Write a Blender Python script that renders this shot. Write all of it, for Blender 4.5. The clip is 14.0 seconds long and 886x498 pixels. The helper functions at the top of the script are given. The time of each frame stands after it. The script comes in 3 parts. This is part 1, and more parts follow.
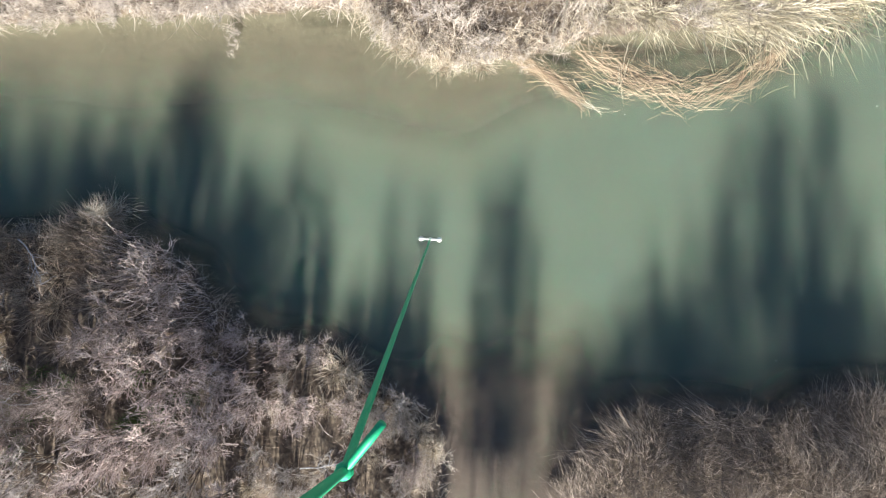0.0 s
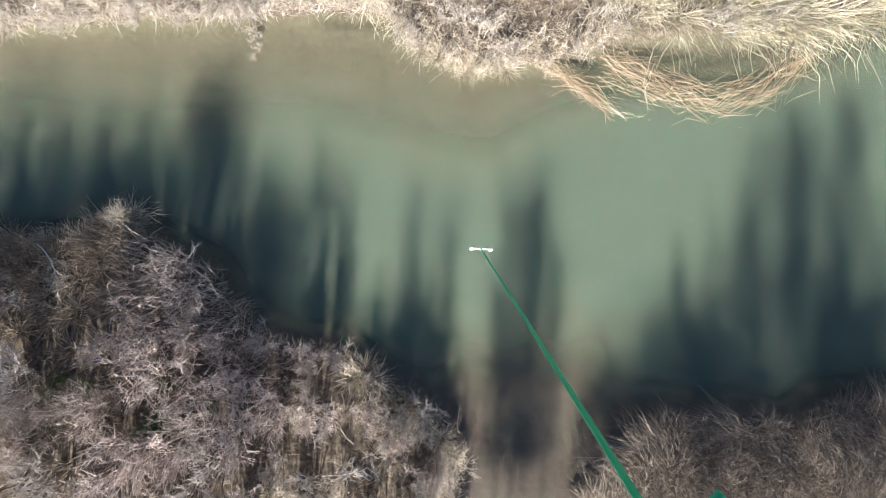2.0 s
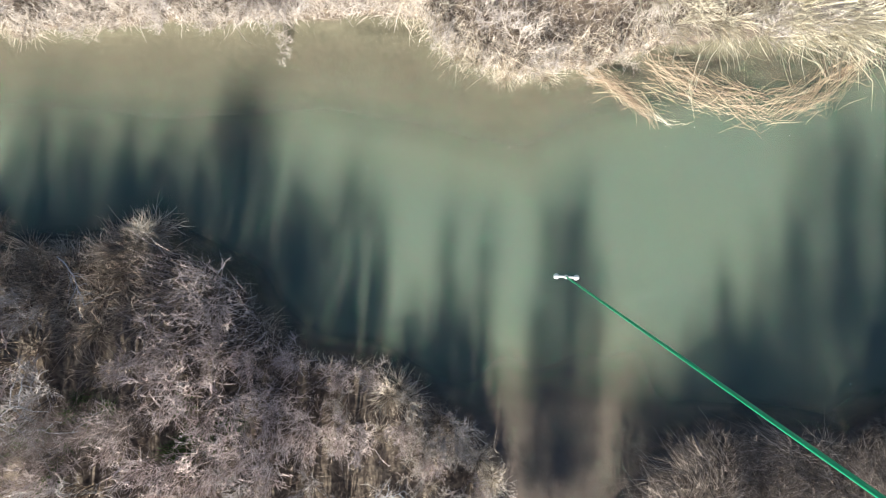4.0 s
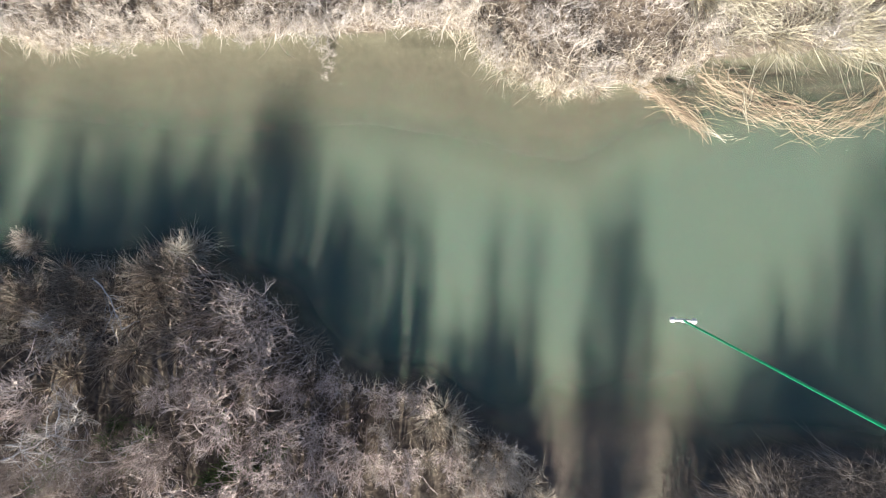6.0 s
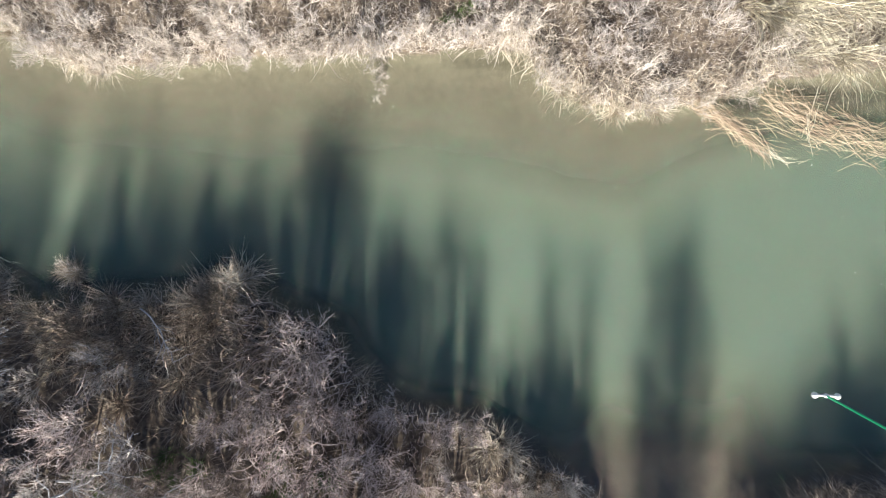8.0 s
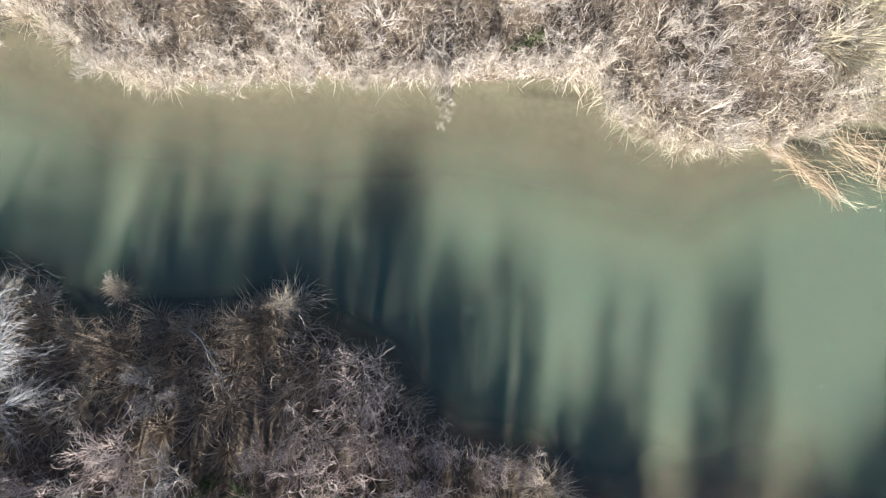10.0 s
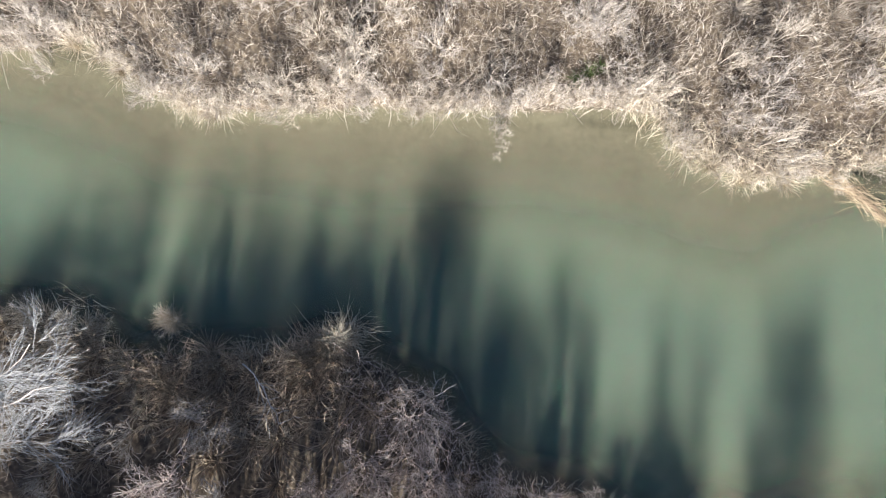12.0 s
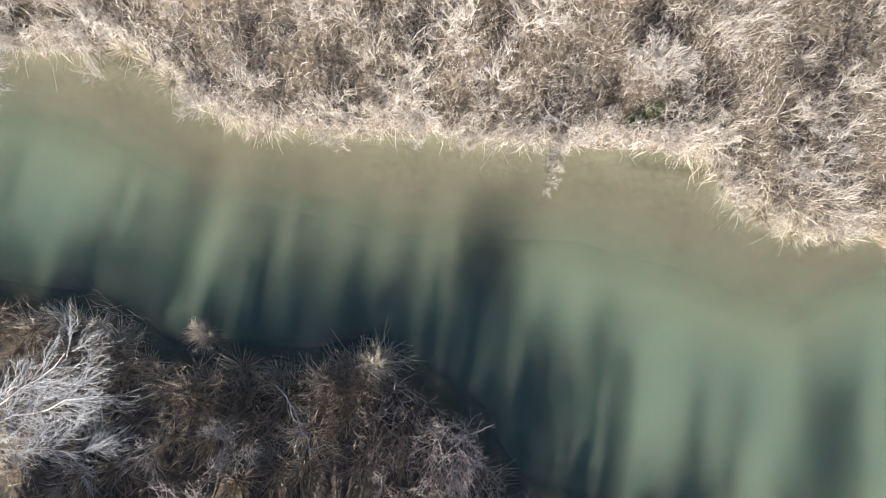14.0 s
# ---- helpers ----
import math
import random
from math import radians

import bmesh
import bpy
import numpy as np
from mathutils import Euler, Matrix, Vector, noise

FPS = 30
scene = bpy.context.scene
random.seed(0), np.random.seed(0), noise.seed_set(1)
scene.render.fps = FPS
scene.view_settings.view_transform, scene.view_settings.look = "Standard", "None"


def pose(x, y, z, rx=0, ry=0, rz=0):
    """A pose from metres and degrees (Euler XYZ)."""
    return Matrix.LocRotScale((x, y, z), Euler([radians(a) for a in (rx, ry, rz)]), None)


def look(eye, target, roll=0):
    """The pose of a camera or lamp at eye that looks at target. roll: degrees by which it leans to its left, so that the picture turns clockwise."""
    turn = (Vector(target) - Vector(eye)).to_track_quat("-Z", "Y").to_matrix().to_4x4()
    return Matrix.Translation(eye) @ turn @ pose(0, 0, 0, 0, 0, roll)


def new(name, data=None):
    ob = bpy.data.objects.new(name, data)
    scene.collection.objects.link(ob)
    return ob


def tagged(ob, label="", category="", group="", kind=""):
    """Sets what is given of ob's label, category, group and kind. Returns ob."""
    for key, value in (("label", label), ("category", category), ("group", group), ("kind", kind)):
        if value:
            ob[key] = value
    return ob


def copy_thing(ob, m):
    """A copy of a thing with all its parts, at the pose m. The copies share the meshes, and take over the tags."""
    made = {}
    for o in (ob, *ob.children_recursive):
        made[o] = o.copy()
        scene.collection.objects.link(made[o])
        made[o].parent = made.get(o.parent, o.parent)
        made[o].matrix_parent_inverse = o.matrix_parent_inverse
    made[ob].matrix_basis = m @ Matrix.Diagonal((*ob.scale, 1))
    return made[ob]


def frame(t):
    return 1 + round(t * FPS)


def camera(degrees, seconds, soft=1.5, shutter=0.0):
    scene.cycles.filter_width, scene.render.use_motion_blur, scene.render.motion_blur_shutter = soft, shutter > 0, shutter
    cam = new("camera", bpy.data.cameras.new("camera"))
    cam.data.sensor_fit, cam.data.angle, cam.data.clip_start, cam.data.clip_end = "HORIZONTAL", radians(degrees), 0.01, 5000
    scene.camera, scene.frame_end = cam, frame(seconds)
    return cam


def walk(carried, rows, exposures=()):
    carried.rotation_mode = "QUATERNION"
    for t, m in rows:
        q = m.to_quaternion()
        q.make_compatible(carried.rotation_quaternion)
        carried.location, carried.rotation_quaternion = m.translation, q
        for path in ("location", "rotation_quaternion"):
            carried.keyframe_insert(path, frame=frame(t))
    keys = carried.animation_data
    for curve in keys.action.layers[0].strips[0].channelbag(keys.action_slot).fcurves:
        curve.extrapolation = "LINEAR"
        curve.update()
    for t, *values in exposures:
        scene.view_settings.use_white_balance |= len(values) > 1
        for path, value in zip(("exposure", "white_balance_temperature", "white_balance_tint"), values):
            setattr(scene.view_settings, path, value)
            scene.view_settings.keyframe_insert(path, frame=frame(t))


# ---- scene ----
cam = camera(73.0, 14.0, soft=1.2)
PATH = [
    (0.0, -0.994, 0.948, 13.514, -3.17, 0.45, 2.67),
    (0.5, -1.082, 0.931, 13.496, -3.06, 0.47, 2.75),
    (1.0, -1.187, 0.907, 13.485, -2.87, 0.52, 2.76),
    (1.5, -1.333, 0.933, 13.481, -2.84, 0.47, 2.8),
    (2.0, -1.582, 0.999, 13.41, -3.02, 0.13, 2.85),
    (4.5, -2.646, 1.279, 12.749, -3.04, -0.01, 2.73),
    (5.0, -2.909, 1.35, 12.645, -3.0, -0.07, 2.66),
    (5.5, -3.154, 1.402, 12.558, -2.83, -0.02, 2.65),
    (6.0, -3.446, 1.524, 12.461, -2.93, -0.15, 2.61),
    (6.5, -3.782, 1.72, 12.346, -3.36, -0.42, 2.59),
    (7.0, -4.085, 1.902, 12.268, -3.7, -0.49, 2.5),
    (7.5, -4.338, 2.047, 12.181, -3.81, -0.33, 2.45),
    (8.0, -4.628, 2.173, 12.115, -3.76, -0.35, 2.35),
    (10.5, -6.138, 2.672, 11.732, -3.09, -0.37, 4.91),
    (11.0, -6.429, 2.802, 11.668, -3.09, -0.39, 4.85),
    (11.5, -6.69, 2.934, 11.624, -3.09, -0.35, 4.84),
    (12.0, -6.917, 3.079, 11.581, -3.15, -0.17, 4.86),
    (12.5, -7.172, 3.193, 11.527, -3.08, -0.17, 4.96),
    (13.0, -7.426, 3.338, 11.48, -3.25, -0.22, 5.71),
    (13.5, -7.606, 3.484, 11.427, -3.38, 0.03, 7.26),
    (14.0, -7.79, 3.625, 11.375, -3.45, 0.12, 8.75),
]
walk(cam, [(t, pose(*p)) for t, *p in PATH], exposures=((0.0, 1.6), (7.0, 1.6), (14.0, 1.5)))

# ---- light ----
SUN_UP = 25.0
world = bpy.data.worlds.new("sky")
scene.world = world
world.use_nodes = True
wn = world.node_tree
sky = wn.nodes.new("ShaderNodeTexSky")
sky.sky_type = "NISHITA"
sky.sun_disc = False
sky.sun_elevation = radians(SUN_UP)
sky.sun_rotation = radians(180)
sky.altitude, sky.air_density, sky.dust_density = 1800, 0.7, 0.3
wn.nodes["Background"].inputs["Strength"].default_value = 0.05
wn.links.new(sky.outputs["Color"], wn.nodes["Background"].inputs["Color"])
sun = new("sun", bpy.data.lights.new("sun", "SUN"))
sun.data.energy, sun.data.angle, sun.data.color = 5.0, radians(0.6), (1.0, 0.955, 0.88)
sun.matrix_world = look((0, -50 * math.cos(radians(SUN_UP)), 50 * math.sin(radians(SUN_UP))), (0, 0, 0))

# ---- materials ----
RNG = np.random.default_rng(7)


def nodes_of(name):
    m = bpy.data.materials.new(name)
    m.use_nodes = True
    return m, m.node_tree.nodes, m.node_tree.links, m.node_tree.nodes["Principled BSDF"]


def ramp(nodes, stops):
    r = nodes.new("ShaderNodeValToRGB")
    while len(r.color_ramp.elements) < len(stops):
        r.color_ramp.elements.new(0.5)
    for e, (p, c) in zip(r.color_ramp.elements, stops):
        e.position, e.color = p, (*c, 1)
    return r


def stalks(name, stops, rough=0.7, shine=0.3, through_light=0.0):
    """Dry stems, twigs and blades: each its own tint, mottled along its length."""
    m, n, l, p = nodes_of(name)
    geo = n.new("ShaderNodeNewGeometry")
    info = n.new("ShaderNodeObjectInfo")
    tone = ramp(n, stops)
    mot = n.new("ShaderNodeTexNoise")
    mot.inputs["Scale"].default_value, mot.inputs["Detail"].default_value = 14.0, 3.0
    pos = n.new("ShaderNodeTexCoord")
    l.new(pos.outputs["Object"], mot.inputs["Vector"])
    mix = n.new("ShaderNodeMath")
    mix.operation = "MULTIPLY_ADD"
    l.new(mot.outputs["Fac"], mix.inputs[0])
    mix.inputs[1].default_value = 0.5
    sub = n.new("ShaderNodeMath")
    sub.operation = "MULTIPLY_ADD"
    l.new(geo.outputs["Random Per Island"], sub.inputs[0])
    sub.inputs[1].default_value, sub.inputs[2].default_value = 0.8, -0.15
    l.new(sub.outputs[0], mix.inputs[2])
    l.new(mix.outputs[0], tone.inputs["Fac"])
    hsv = n.new("ShaderNodeHueSaturation")
    val = n.new("ShaderNodeMapRange")
    l.new(info.outputs["Random"], val.inputs["Value"])
    val.inputs["To Min"].default_value, val.inputs["To Max"].default_value = 0.82, 1.18
    l.new(val.outputs["Result"], hsv.inputs["Value"])
    l.new(tone.outputs["Color"], hsv.inputs["Color"])
    l.new(hsv.outputs["Color"], p.inputs["Base Color"])
    p.inputs["Roughness"].default_value = rough
    p.inputs["Specular IOR Level"].default_value = shine
    return m


PINK_TWIG = stalks("pinkish_grey_twig", [(0.0, (0.19, 0.135, 0.12)), (0.4, (0.54, 0.445, 0.41)), (1.0, (0.86, 0.765, 0.72))])
BROWN_TWIG = stalks("dull_brown_twig", [(0.0, (0.11, 0.085, 0.072)), (0.5, (0.25, 0.2, 0.175)), (1.0, (0.46, 0.395, 0.36))])
PALE_TWIG = stalks("silver_twig", [(0.0, (0.21, 0.213, 0.222)), (0.5, (0.38, 0.386, 0.402)), (1.0, (0.58, 0.59, 0.61))])
GREY_TWIG = stalks("ash_grey_twig", [(0.0, (0.26, 0.23, 0.21)), (0.5, (0.5, 0.455, 0.425)), (1.0, (0.72, 0.67, 0.635))])
STEM = stalks("dark_bark_stem", [(0.0, (0.09, 0.065, 0.05)), (0.5, (0.19, 0.15, 0.12)), (1.0, (0.34, 0.29, 0.25))])
STRAW = stalks("pale_straw", [(0.0, (0.30, 0.23, 0.16)), (0.4, (0.56, 0.48, 0.37)), (1.0, (0.80, 0.74, 0.62))])
CANE = stalks("yellow_cane_leaf", [(0.0, (0.38, 0.32, 0.21)), (0.5, (0.66, 0.60, 0.45)), (1.0, (0.86, 0.82, 0.68))], 0.5, 0.45)
WEED = stalks("grey_tan_weed", [(0.0, (0.31, 0.26, 0.21)), (0.45, (0.54, 0.477, 0.41)), (1.0, (0.78, 0.715, 0.64))])
RUST = stalks("rusty_fallen_reed", [(0.0, (0.11, 0.072, 0.048)), (0.5, (0.31, 0.22, 0.14)), (1.0, (0.64, 0.52, 0.37))], 0.55, 0.4)
BROWN = stalks("brown_reed", [(0.0, (0.14, 0.105, 0.08)), (0.5, (0.36, 0.285, 0.215)), (1.0, (0.70, 0.60, 0.48))])
REED = stalks("grey_brown_reed", [(0.0, (0.08, 0.06, 0.048)), (0.55, (0.24, 0.192, 0.156)), (1.0, (0.68, 0.58, 0.48))])
GREEN = stalks("fresh_green_blade", [(0.0, (0.05, 0.09, 0.02)), (0.6, (0.10, 0.17, 0.04)), (1.0, (0.2, 0.27, 0.09))], 0.55)


def ground_material():
    m, n, l, p = nodes_of("bank_soil_and_silt")
    geo = n.new("ShaderNodeNewGeometry")
    sep = n.new("ShaderNodeSeparateXYZ")
    l.new(geo.outputs["Position"], sep.inputs[0])
    big, fine, clod = n.new("ShaderNodeTexNoise"), n.new("ShaderNodeTexNoise"), n.new("ShaderNodeTexVoronoi")
    for t, s, d in ((big, 0.6, 4.0), (fine, 9.0, 6.0)):
        t.inputs["Scale"].default_value, t.inputs["Detail"].default_value = s, d
        l.new(geo.outputs["Position"], t.inputs["Vector"])
    clod.inputs["Scale"].default_value = 14.0
    l.new(geo.outputs["Position"], clod.inputs["Vector"])
    soil = ramp(n, [(0.3, (0.05, 0.037, 0.028)), (0.5, (0.12, 0.092, 0.068)), (0.72, (0.24, 0.195, 0.14))])
    silt = ramp(n, [(0.3, (0.07, 0.064, 0.039)), (0.52, (0.112, 0.102, 0.064)), (0.75, (0.148, 0.135, 0.088))])
    l.new(fine.outputs["Fac"], soil.inputs["Fac"])
    mixn = n.new("ShaderNodeMath")
    mixn.operation = "MULTIPLY_ADD"
    l.new(big.outputs["Fac"], mixn.inputs[0])
    mixn.inputs[1].default_value = 0.6
    half = n.new("ShaderNodeMath")
    half.operation = "MULTIPLY"
    l.new(fine.outputs["Fac"], half.inputs[0])
    half.inputs[1].default_value = 0.45
    l.new(half.outputs[0], mixn.inputs[2])
    l.new(mixn.outputs[0], silt.inputs["Fac"])
    wet = n.new("ShaderNodeMapRange")
    l.new(sep.outputs["Z"], wet.inputs["Value"])
    wet.inputs["From Min"].default_value, wet.inputs["From Max"].default_value = -0.03, 0.04
    mix = n.new("ShaderNodeMix")
    mix.data_type = "RGBA"
    l.new(wet.outputs["Result"], mix.inputs["Factor"])
    mud = ramp(n, [(0.3, (0.075, 0.057, 0.045)), (0.55, (0.115, 0.09, 0.07)), (0.75, (0.15, 0.12, 0.092))])
    l.new(mixn.outputs[0], mud.inputs["Fac"])
    side = n.new("ShaderNodeMapRange")
    l.new(sep.outputs["Y"], side.inputs["Value"])
    side.inputs["From Min"].default_value, side.inputs["From Max"].default_value = -0.3, -2.4
    bed = n.new("ShaderNodeMix")
    bed.data_type = "RGBA"
    l.new(side.outputs["Result"], bed.inputs["Factor"])
    l.new(silt.outputs["Color"], bed.inputs[6])
    l.new(mud.outputs["Color"], bed.inputs[7])
    l.new(bed.outputs[2], mix.inputs[6])
    l.new(soil.outputs["Color"], mix.inputs[7])
    l.new(mix.outputs[2], p.inputs["Base Color"])
    p.inputs["Roughness"].default_value = 0.9
    bump = n.new("ShaderNodeBump")
    bump.inputs["Strength"].default_value, bump.inputs["Distance"].default_value = 0.12, 0.03
    l.new(clod.outputs["Distance"], bump.inputs["Height"])
    l.new(bump.outputs["Normal"], p.inputs["Normal"])
    return m


def silt_material(name, cover, glossy, gain=1.0, reach=0.42):
    """Suspended silt: scatters some of the light and lets the rest through to the layers below and the bed."""
    m, n, l, p = nodes_of(name)
    geo = n.new("ShaderNodeNewGeometry")
    depth = n.new("ShaderNodeAttribute")
    depth.attribute_name = "depth"
    cloud = n.new("ShaderNodeTexNoise")
    cloud.inputs["Scale"].default_value, cloud.inputs["Detail"].default_value = 0.55, 5.0
    l.new(geo.outputs["Position"], cloud.inputs["Vector"])
    add = n.new("ShaderNodeMath")
    add.operation = "MULTIPLY_ADD"
    l.new(cloud.outputs["Fac"], add.inputs[0])
    add.inputs[1].default_value = 0.8
    murk = n.new("ShaderNodeTexNoise")
    murk.inputs["Scale"].default_value, murk.inputs["Detail"].default_value = 4.5, 6.0
    l.new(geo.outputs["Position"], murk.inputs["Vector"])
    stir = n.new("ShaderNodeMath")
    stir.operation = "MULTIPLY_ADD"
    l.new(murk.outputs["Fac"], stir.inputs[0])
    stir.inputs[1].default_value = 0.3
    l.new(depth.outputs["Fac"], stir.inputs[2])
    l.new(stir.outputs[0], add.inputs[2])
    tone = ramp(n, [(p, tuple(gain * v for v in c)) for p, c in zip((0.2, 0.42, 0.72, 1.0), SILT)])
    scale = n.new("ShaderNodeMapRange")
    l.new(add.outputs[0], scale.inputs["Value"])
    scale.inputs["From Min"].default_value, scale.inputs["From Max"].default_value = 0.3, 2.28
    l.new(scale.outputs["Result"], tone.inputs["Fac"])
    l.new(tone.outputs["Color"], p.inputs["Base Color"])
    p.inputs["Roughness"].default_value = 0.07 if glossy else 1.0
    p.inputs["IOR"].default_value = 1.333
    p.inputs["Specular IOR Level"].default_value = 0.5 if glossy else 0.0
    p.subsurface_method = "BURLEY"
    p.inputs["Subsurface Weight"].default_value = 1.0
    p.inputs["Subsurface Radius"].default_value = (0.6, 1.2, 0.95)
    clear = n.new("ShaderNodeBsdfTransparent")
    clear.inputs["Color"].default_value = (1.0, 1.0, 1.0, 1)
    mix = n.new("ShaderNodeMixShader")
    sep = n.new("ShaderNodeSeparateXYZ")
    l.new(geo.outputs["Position"], sep.inputs[0])
    under = n.new("ShaderNodeMath")
    l.new(depth.outputs["Fac"], under.inputs[0])
    l.new(sep.outputs["Z"], under.inputs[1])
    thick = n.new("ShaderNodeMapRange")
    l.new(under.outputs[0], thick.inputs["Value"])
    thick.inputs["From Min"].default_value, thick.inputs["From Max"].default_value, thick.inputs["To Max"].default_value = 0.05, reach, cover
    l.new(thick.outputs["Result"], mix.inputs["Fac"])
    spread = n.new("ShaderNodeMapRange")
    l.new(under.outputs[0], spread.inputs["Value"])
    spread.inputs["From Min"].default_value, spread.inputs["From Max"].default_value, spread.inputs["To Max"].default_value = 0.03, 0.8, 0.22
    l.new(spread.outputs["Result"], p.inputs["Subsurface Scale"])
    l.new(clear.outputs["BSDF"], mix.inputs[1])
    l.new(p.outputs["BSDF"], mix.inputs[2])
    last = mix
    if glossy:
        ripple = n.new("ShaderNodeTexNoise")
        ripple.inputs["Scale"].default_value, ripple.inputs["Detail"].default_value = 5.0, 3.0
        l.new(geo.outputs["Position"], ripple.inputs["Vector"])
        bump = n.new("ShaderNodeBump")
        bump.inputs["Strength"].default_value, bump.inputs["Distance"].default_value = 0.12, 0.02
        l.new(ripple.outputs["Fac"], bump.inputs["Height"])
        p.inputs["Specular IOR Level"].default_value = 0.0
        gloss = n.new("ShaderNodeBsdfGlossy")
        gloss.inputs["Roughness"].default_value = 0.05
        l.new(bump.outputs["Normal"], gloss.inputs["Normal"])
        top = n.new("ShaderNodeMixShader")
        top.inputs["Fac"].default_value = 0.025
        l.new(mix.outputs["Shader"], top.inputs[1])
        l.new(gloss.outputs["BSDF"], top.inputs[2])
        last = top
    l.new(last.outputs["Shader"], n["Material Output"].inputs["Surface"])
    return m


def plain(name, colour, rough, grain=40.0, spread=0.25):
    m, n, l, p = nodes_of(name)
    tex = n.new("ShaderNodeTexNoise")
    tex.inputs["Scale"].default_value, tex.inputs["Detail"].default_value = grain, 4.0
    pos = n.new("ShaderNodeTexCoord")
    l.new(pos.outputs["Object"], tex.inputs["Vector"])
    r = ramp(n, [(0.3, tuple(c * (1 - spread) for c in colour)), (0.7, tuple(min(1, c * (1 + spread)) for c in colour))])
    l.new(tex.outputs["Fac"], r.inputs["Fac"])
    l.new(r.outputs["Color"], p.inputs["Base Color"])
    p.inputs["Roughness"].default_value = rough
    return m


ROPE = plain("green_braided_cord", (0.005, 0.42, 0.19), 0.55, 300.0, 0.15)
WHITE = plain("white_plastic", (0.78, 0.77, 0.73), 0.4, 30.0, 0.08)
SOIL = ground_material()
SILT = [(0.205, 0.196, 0.14), (0.209, 0.226, 0.161), (0.193, 0.239, 0.173), (0.171, 0.232, 0.179)]
WATER = silt_material("silty_green_water", 0.22, True, 1.08)
CLOUD = silt_material("suspended_silt", 0.24, False, 1.08)
MURK = silt_material("dense_silt", 0.92, False, 1.0, 0.55)


# ---- mesh helpers ----
def mesh_of(name, verts, quads, material, tris=None):
    me = bpy.data.meshes.new(name)
    verts = np.asarray(verts, dtype=np.float32).reshape(-1, 3)
    quads = np.asarray(quads, dtype=np.int32).reshape(-1, 4)
    tris = np.zeros((0, 3), dtype=np.int32) if tris is None else np.asarray(tris, dtype=np.int32).reshape(-1, 3)
    loops = np.concatenate([quads.ravel(), tris.ravel()])
    starts = np.concatenate([np.arange(len(quads)) * 4, len(quads) * 4 + np.arange(len(tris)) * 3])
    me.vertices.add(len(verts))
    me.vertices.foreach_set("co", verts.ravel())
    me.loops.add(len(loops))
    me.loops.foreach_set("vertex_index", loops.astype(np.int32))
    me.polygons.add(len(starts))
    me.polygons.foreach_set("loop_start", starts.astype(np.int32))
    me.materials.append(material)
    me.update(calc_edges=True)
    me.validate()
    return me


def frames_of(paths):
    d = paths[:, -1] - paths[:, 0]
    d = d / np.maximum(np.linalg.norm(d, axis=1, keepdims=True), 1e-6)
    ref = np.where(np.abs(d[:, 2:3]) > 0.9, np.array([[1.0, 0, 0]]), np.array([[0, 0, 1.0]]))
    u = np.cross(d, ref)
    u /= np.maximum(np.linalg.norm(u, axis=1, keepdims=True), 1e-6)
    return d, u, np.cross(d, u)


def tube_arrays(paths, radii, sides):
    n, k, _ = paths.shape
    _, u, v = frames_of(paths)
    a = np.arange(sides) * 2 * math.pi / sides
    ring = u[:, None, None] * np.cos(a)[None, None, :, None] + v[:, None, None] * np.sin(a)[None, None, :, None]
    verts = paths[:, :, None] + ring * radii[:, :, None, None]
    base = (np.arange(n) * k * sides)[:, None, None] + (np.arange(k - 1) * sides)[None, :, None]
    s = np.arange(sides)[None, None]
    t = (np.arange(sides) + 1) % sides
    quads = np.stack([base + s, base + t, base + sides + t, base + sides + s], axis=-1)
    return verts.reshape(-1, 3), quads.reshape(-1, 4)


def tubes(name, paths, radii, material, sides=3):
    """Round stems along paths (n, k, 3) with radii (n, k), closed by their taper."""
    me = mesh_of(name, *tube_arrays(paths, radii, sides), material)
    me.polygons.foreach_set("use_smooth", np.full(len(me.polygons), sides > 4))
    return me


def joined_tubes(name, sets, material):
    verts, quads, at = [], [], 0
    for paths, radii in sets:
        v, q = tube_arrays(paths, radii, 3)
        verts.append(v)
        quads.append(q + at)
        at += len(v)
    return mesh_of(name, np.concatenate(verts), np.concatenate(quads), material)


def blades(name, paths, widths, material):
    """Folded leaf blades along paths (n, k, 3): a keel and two edges."""
    n, k, _ = paths.shape
    d, u, v = frames_of(paths)
    turn = RNG.uniform(-0.7, 0.7, n)[:, None]
    side = u * np.cos(turn) + v * np.sin(turn)
    keel = np.cross(d, side)
    w = widths[:, :, None] * side[:, None]
    verts = np.stack([paths - w, paths + keel[:, None] * widths[:, :, None] * 0.5, paths + w], axis=2)
    base = (np.arange(n) * k * 3)[:, None] + (np.arange(k - 1) * 3)[None]
    q1 = np.stack([base, base + 1, base + 4, base + 3], axis=-1)
    q2 = np.stack([base + 1, base + 2, base + 5, base + 4], axis=-1)
    return mesh_of(name, verts, np.concatenate([q1.reshape(-1, 4), q2.reshape(-1, 4)]), material)


def unit(v):
    return v / np.maximum(np.linalg.norm(v, axis=-1, keepdims=True), 1e-6)


def sprays(start, way, length, k, droop, wobble):
    """Paths that leave start along way and bend by droop (down) and wobble (aside)."""
    n = len(start)
    s = np.linspace(0, 1, k)[None, :, None]
    bend = RNG.normal(0, 1, (n, 1, 3)) * wobble
    p = start[:, None] + way[:, None] * length[:, None, None] * s + (bend * length[:, None, None]) * s**2
    jig = RNG.normal(0, 1, (n, k, 3)) * (wobble * 0.22) * length[:, None, None]
    jig[:, 0] = 0
    p = p + jig
    p[:, :, 2] -= droop * length[:, None] * s[:, :, 0] ** 2
    return p


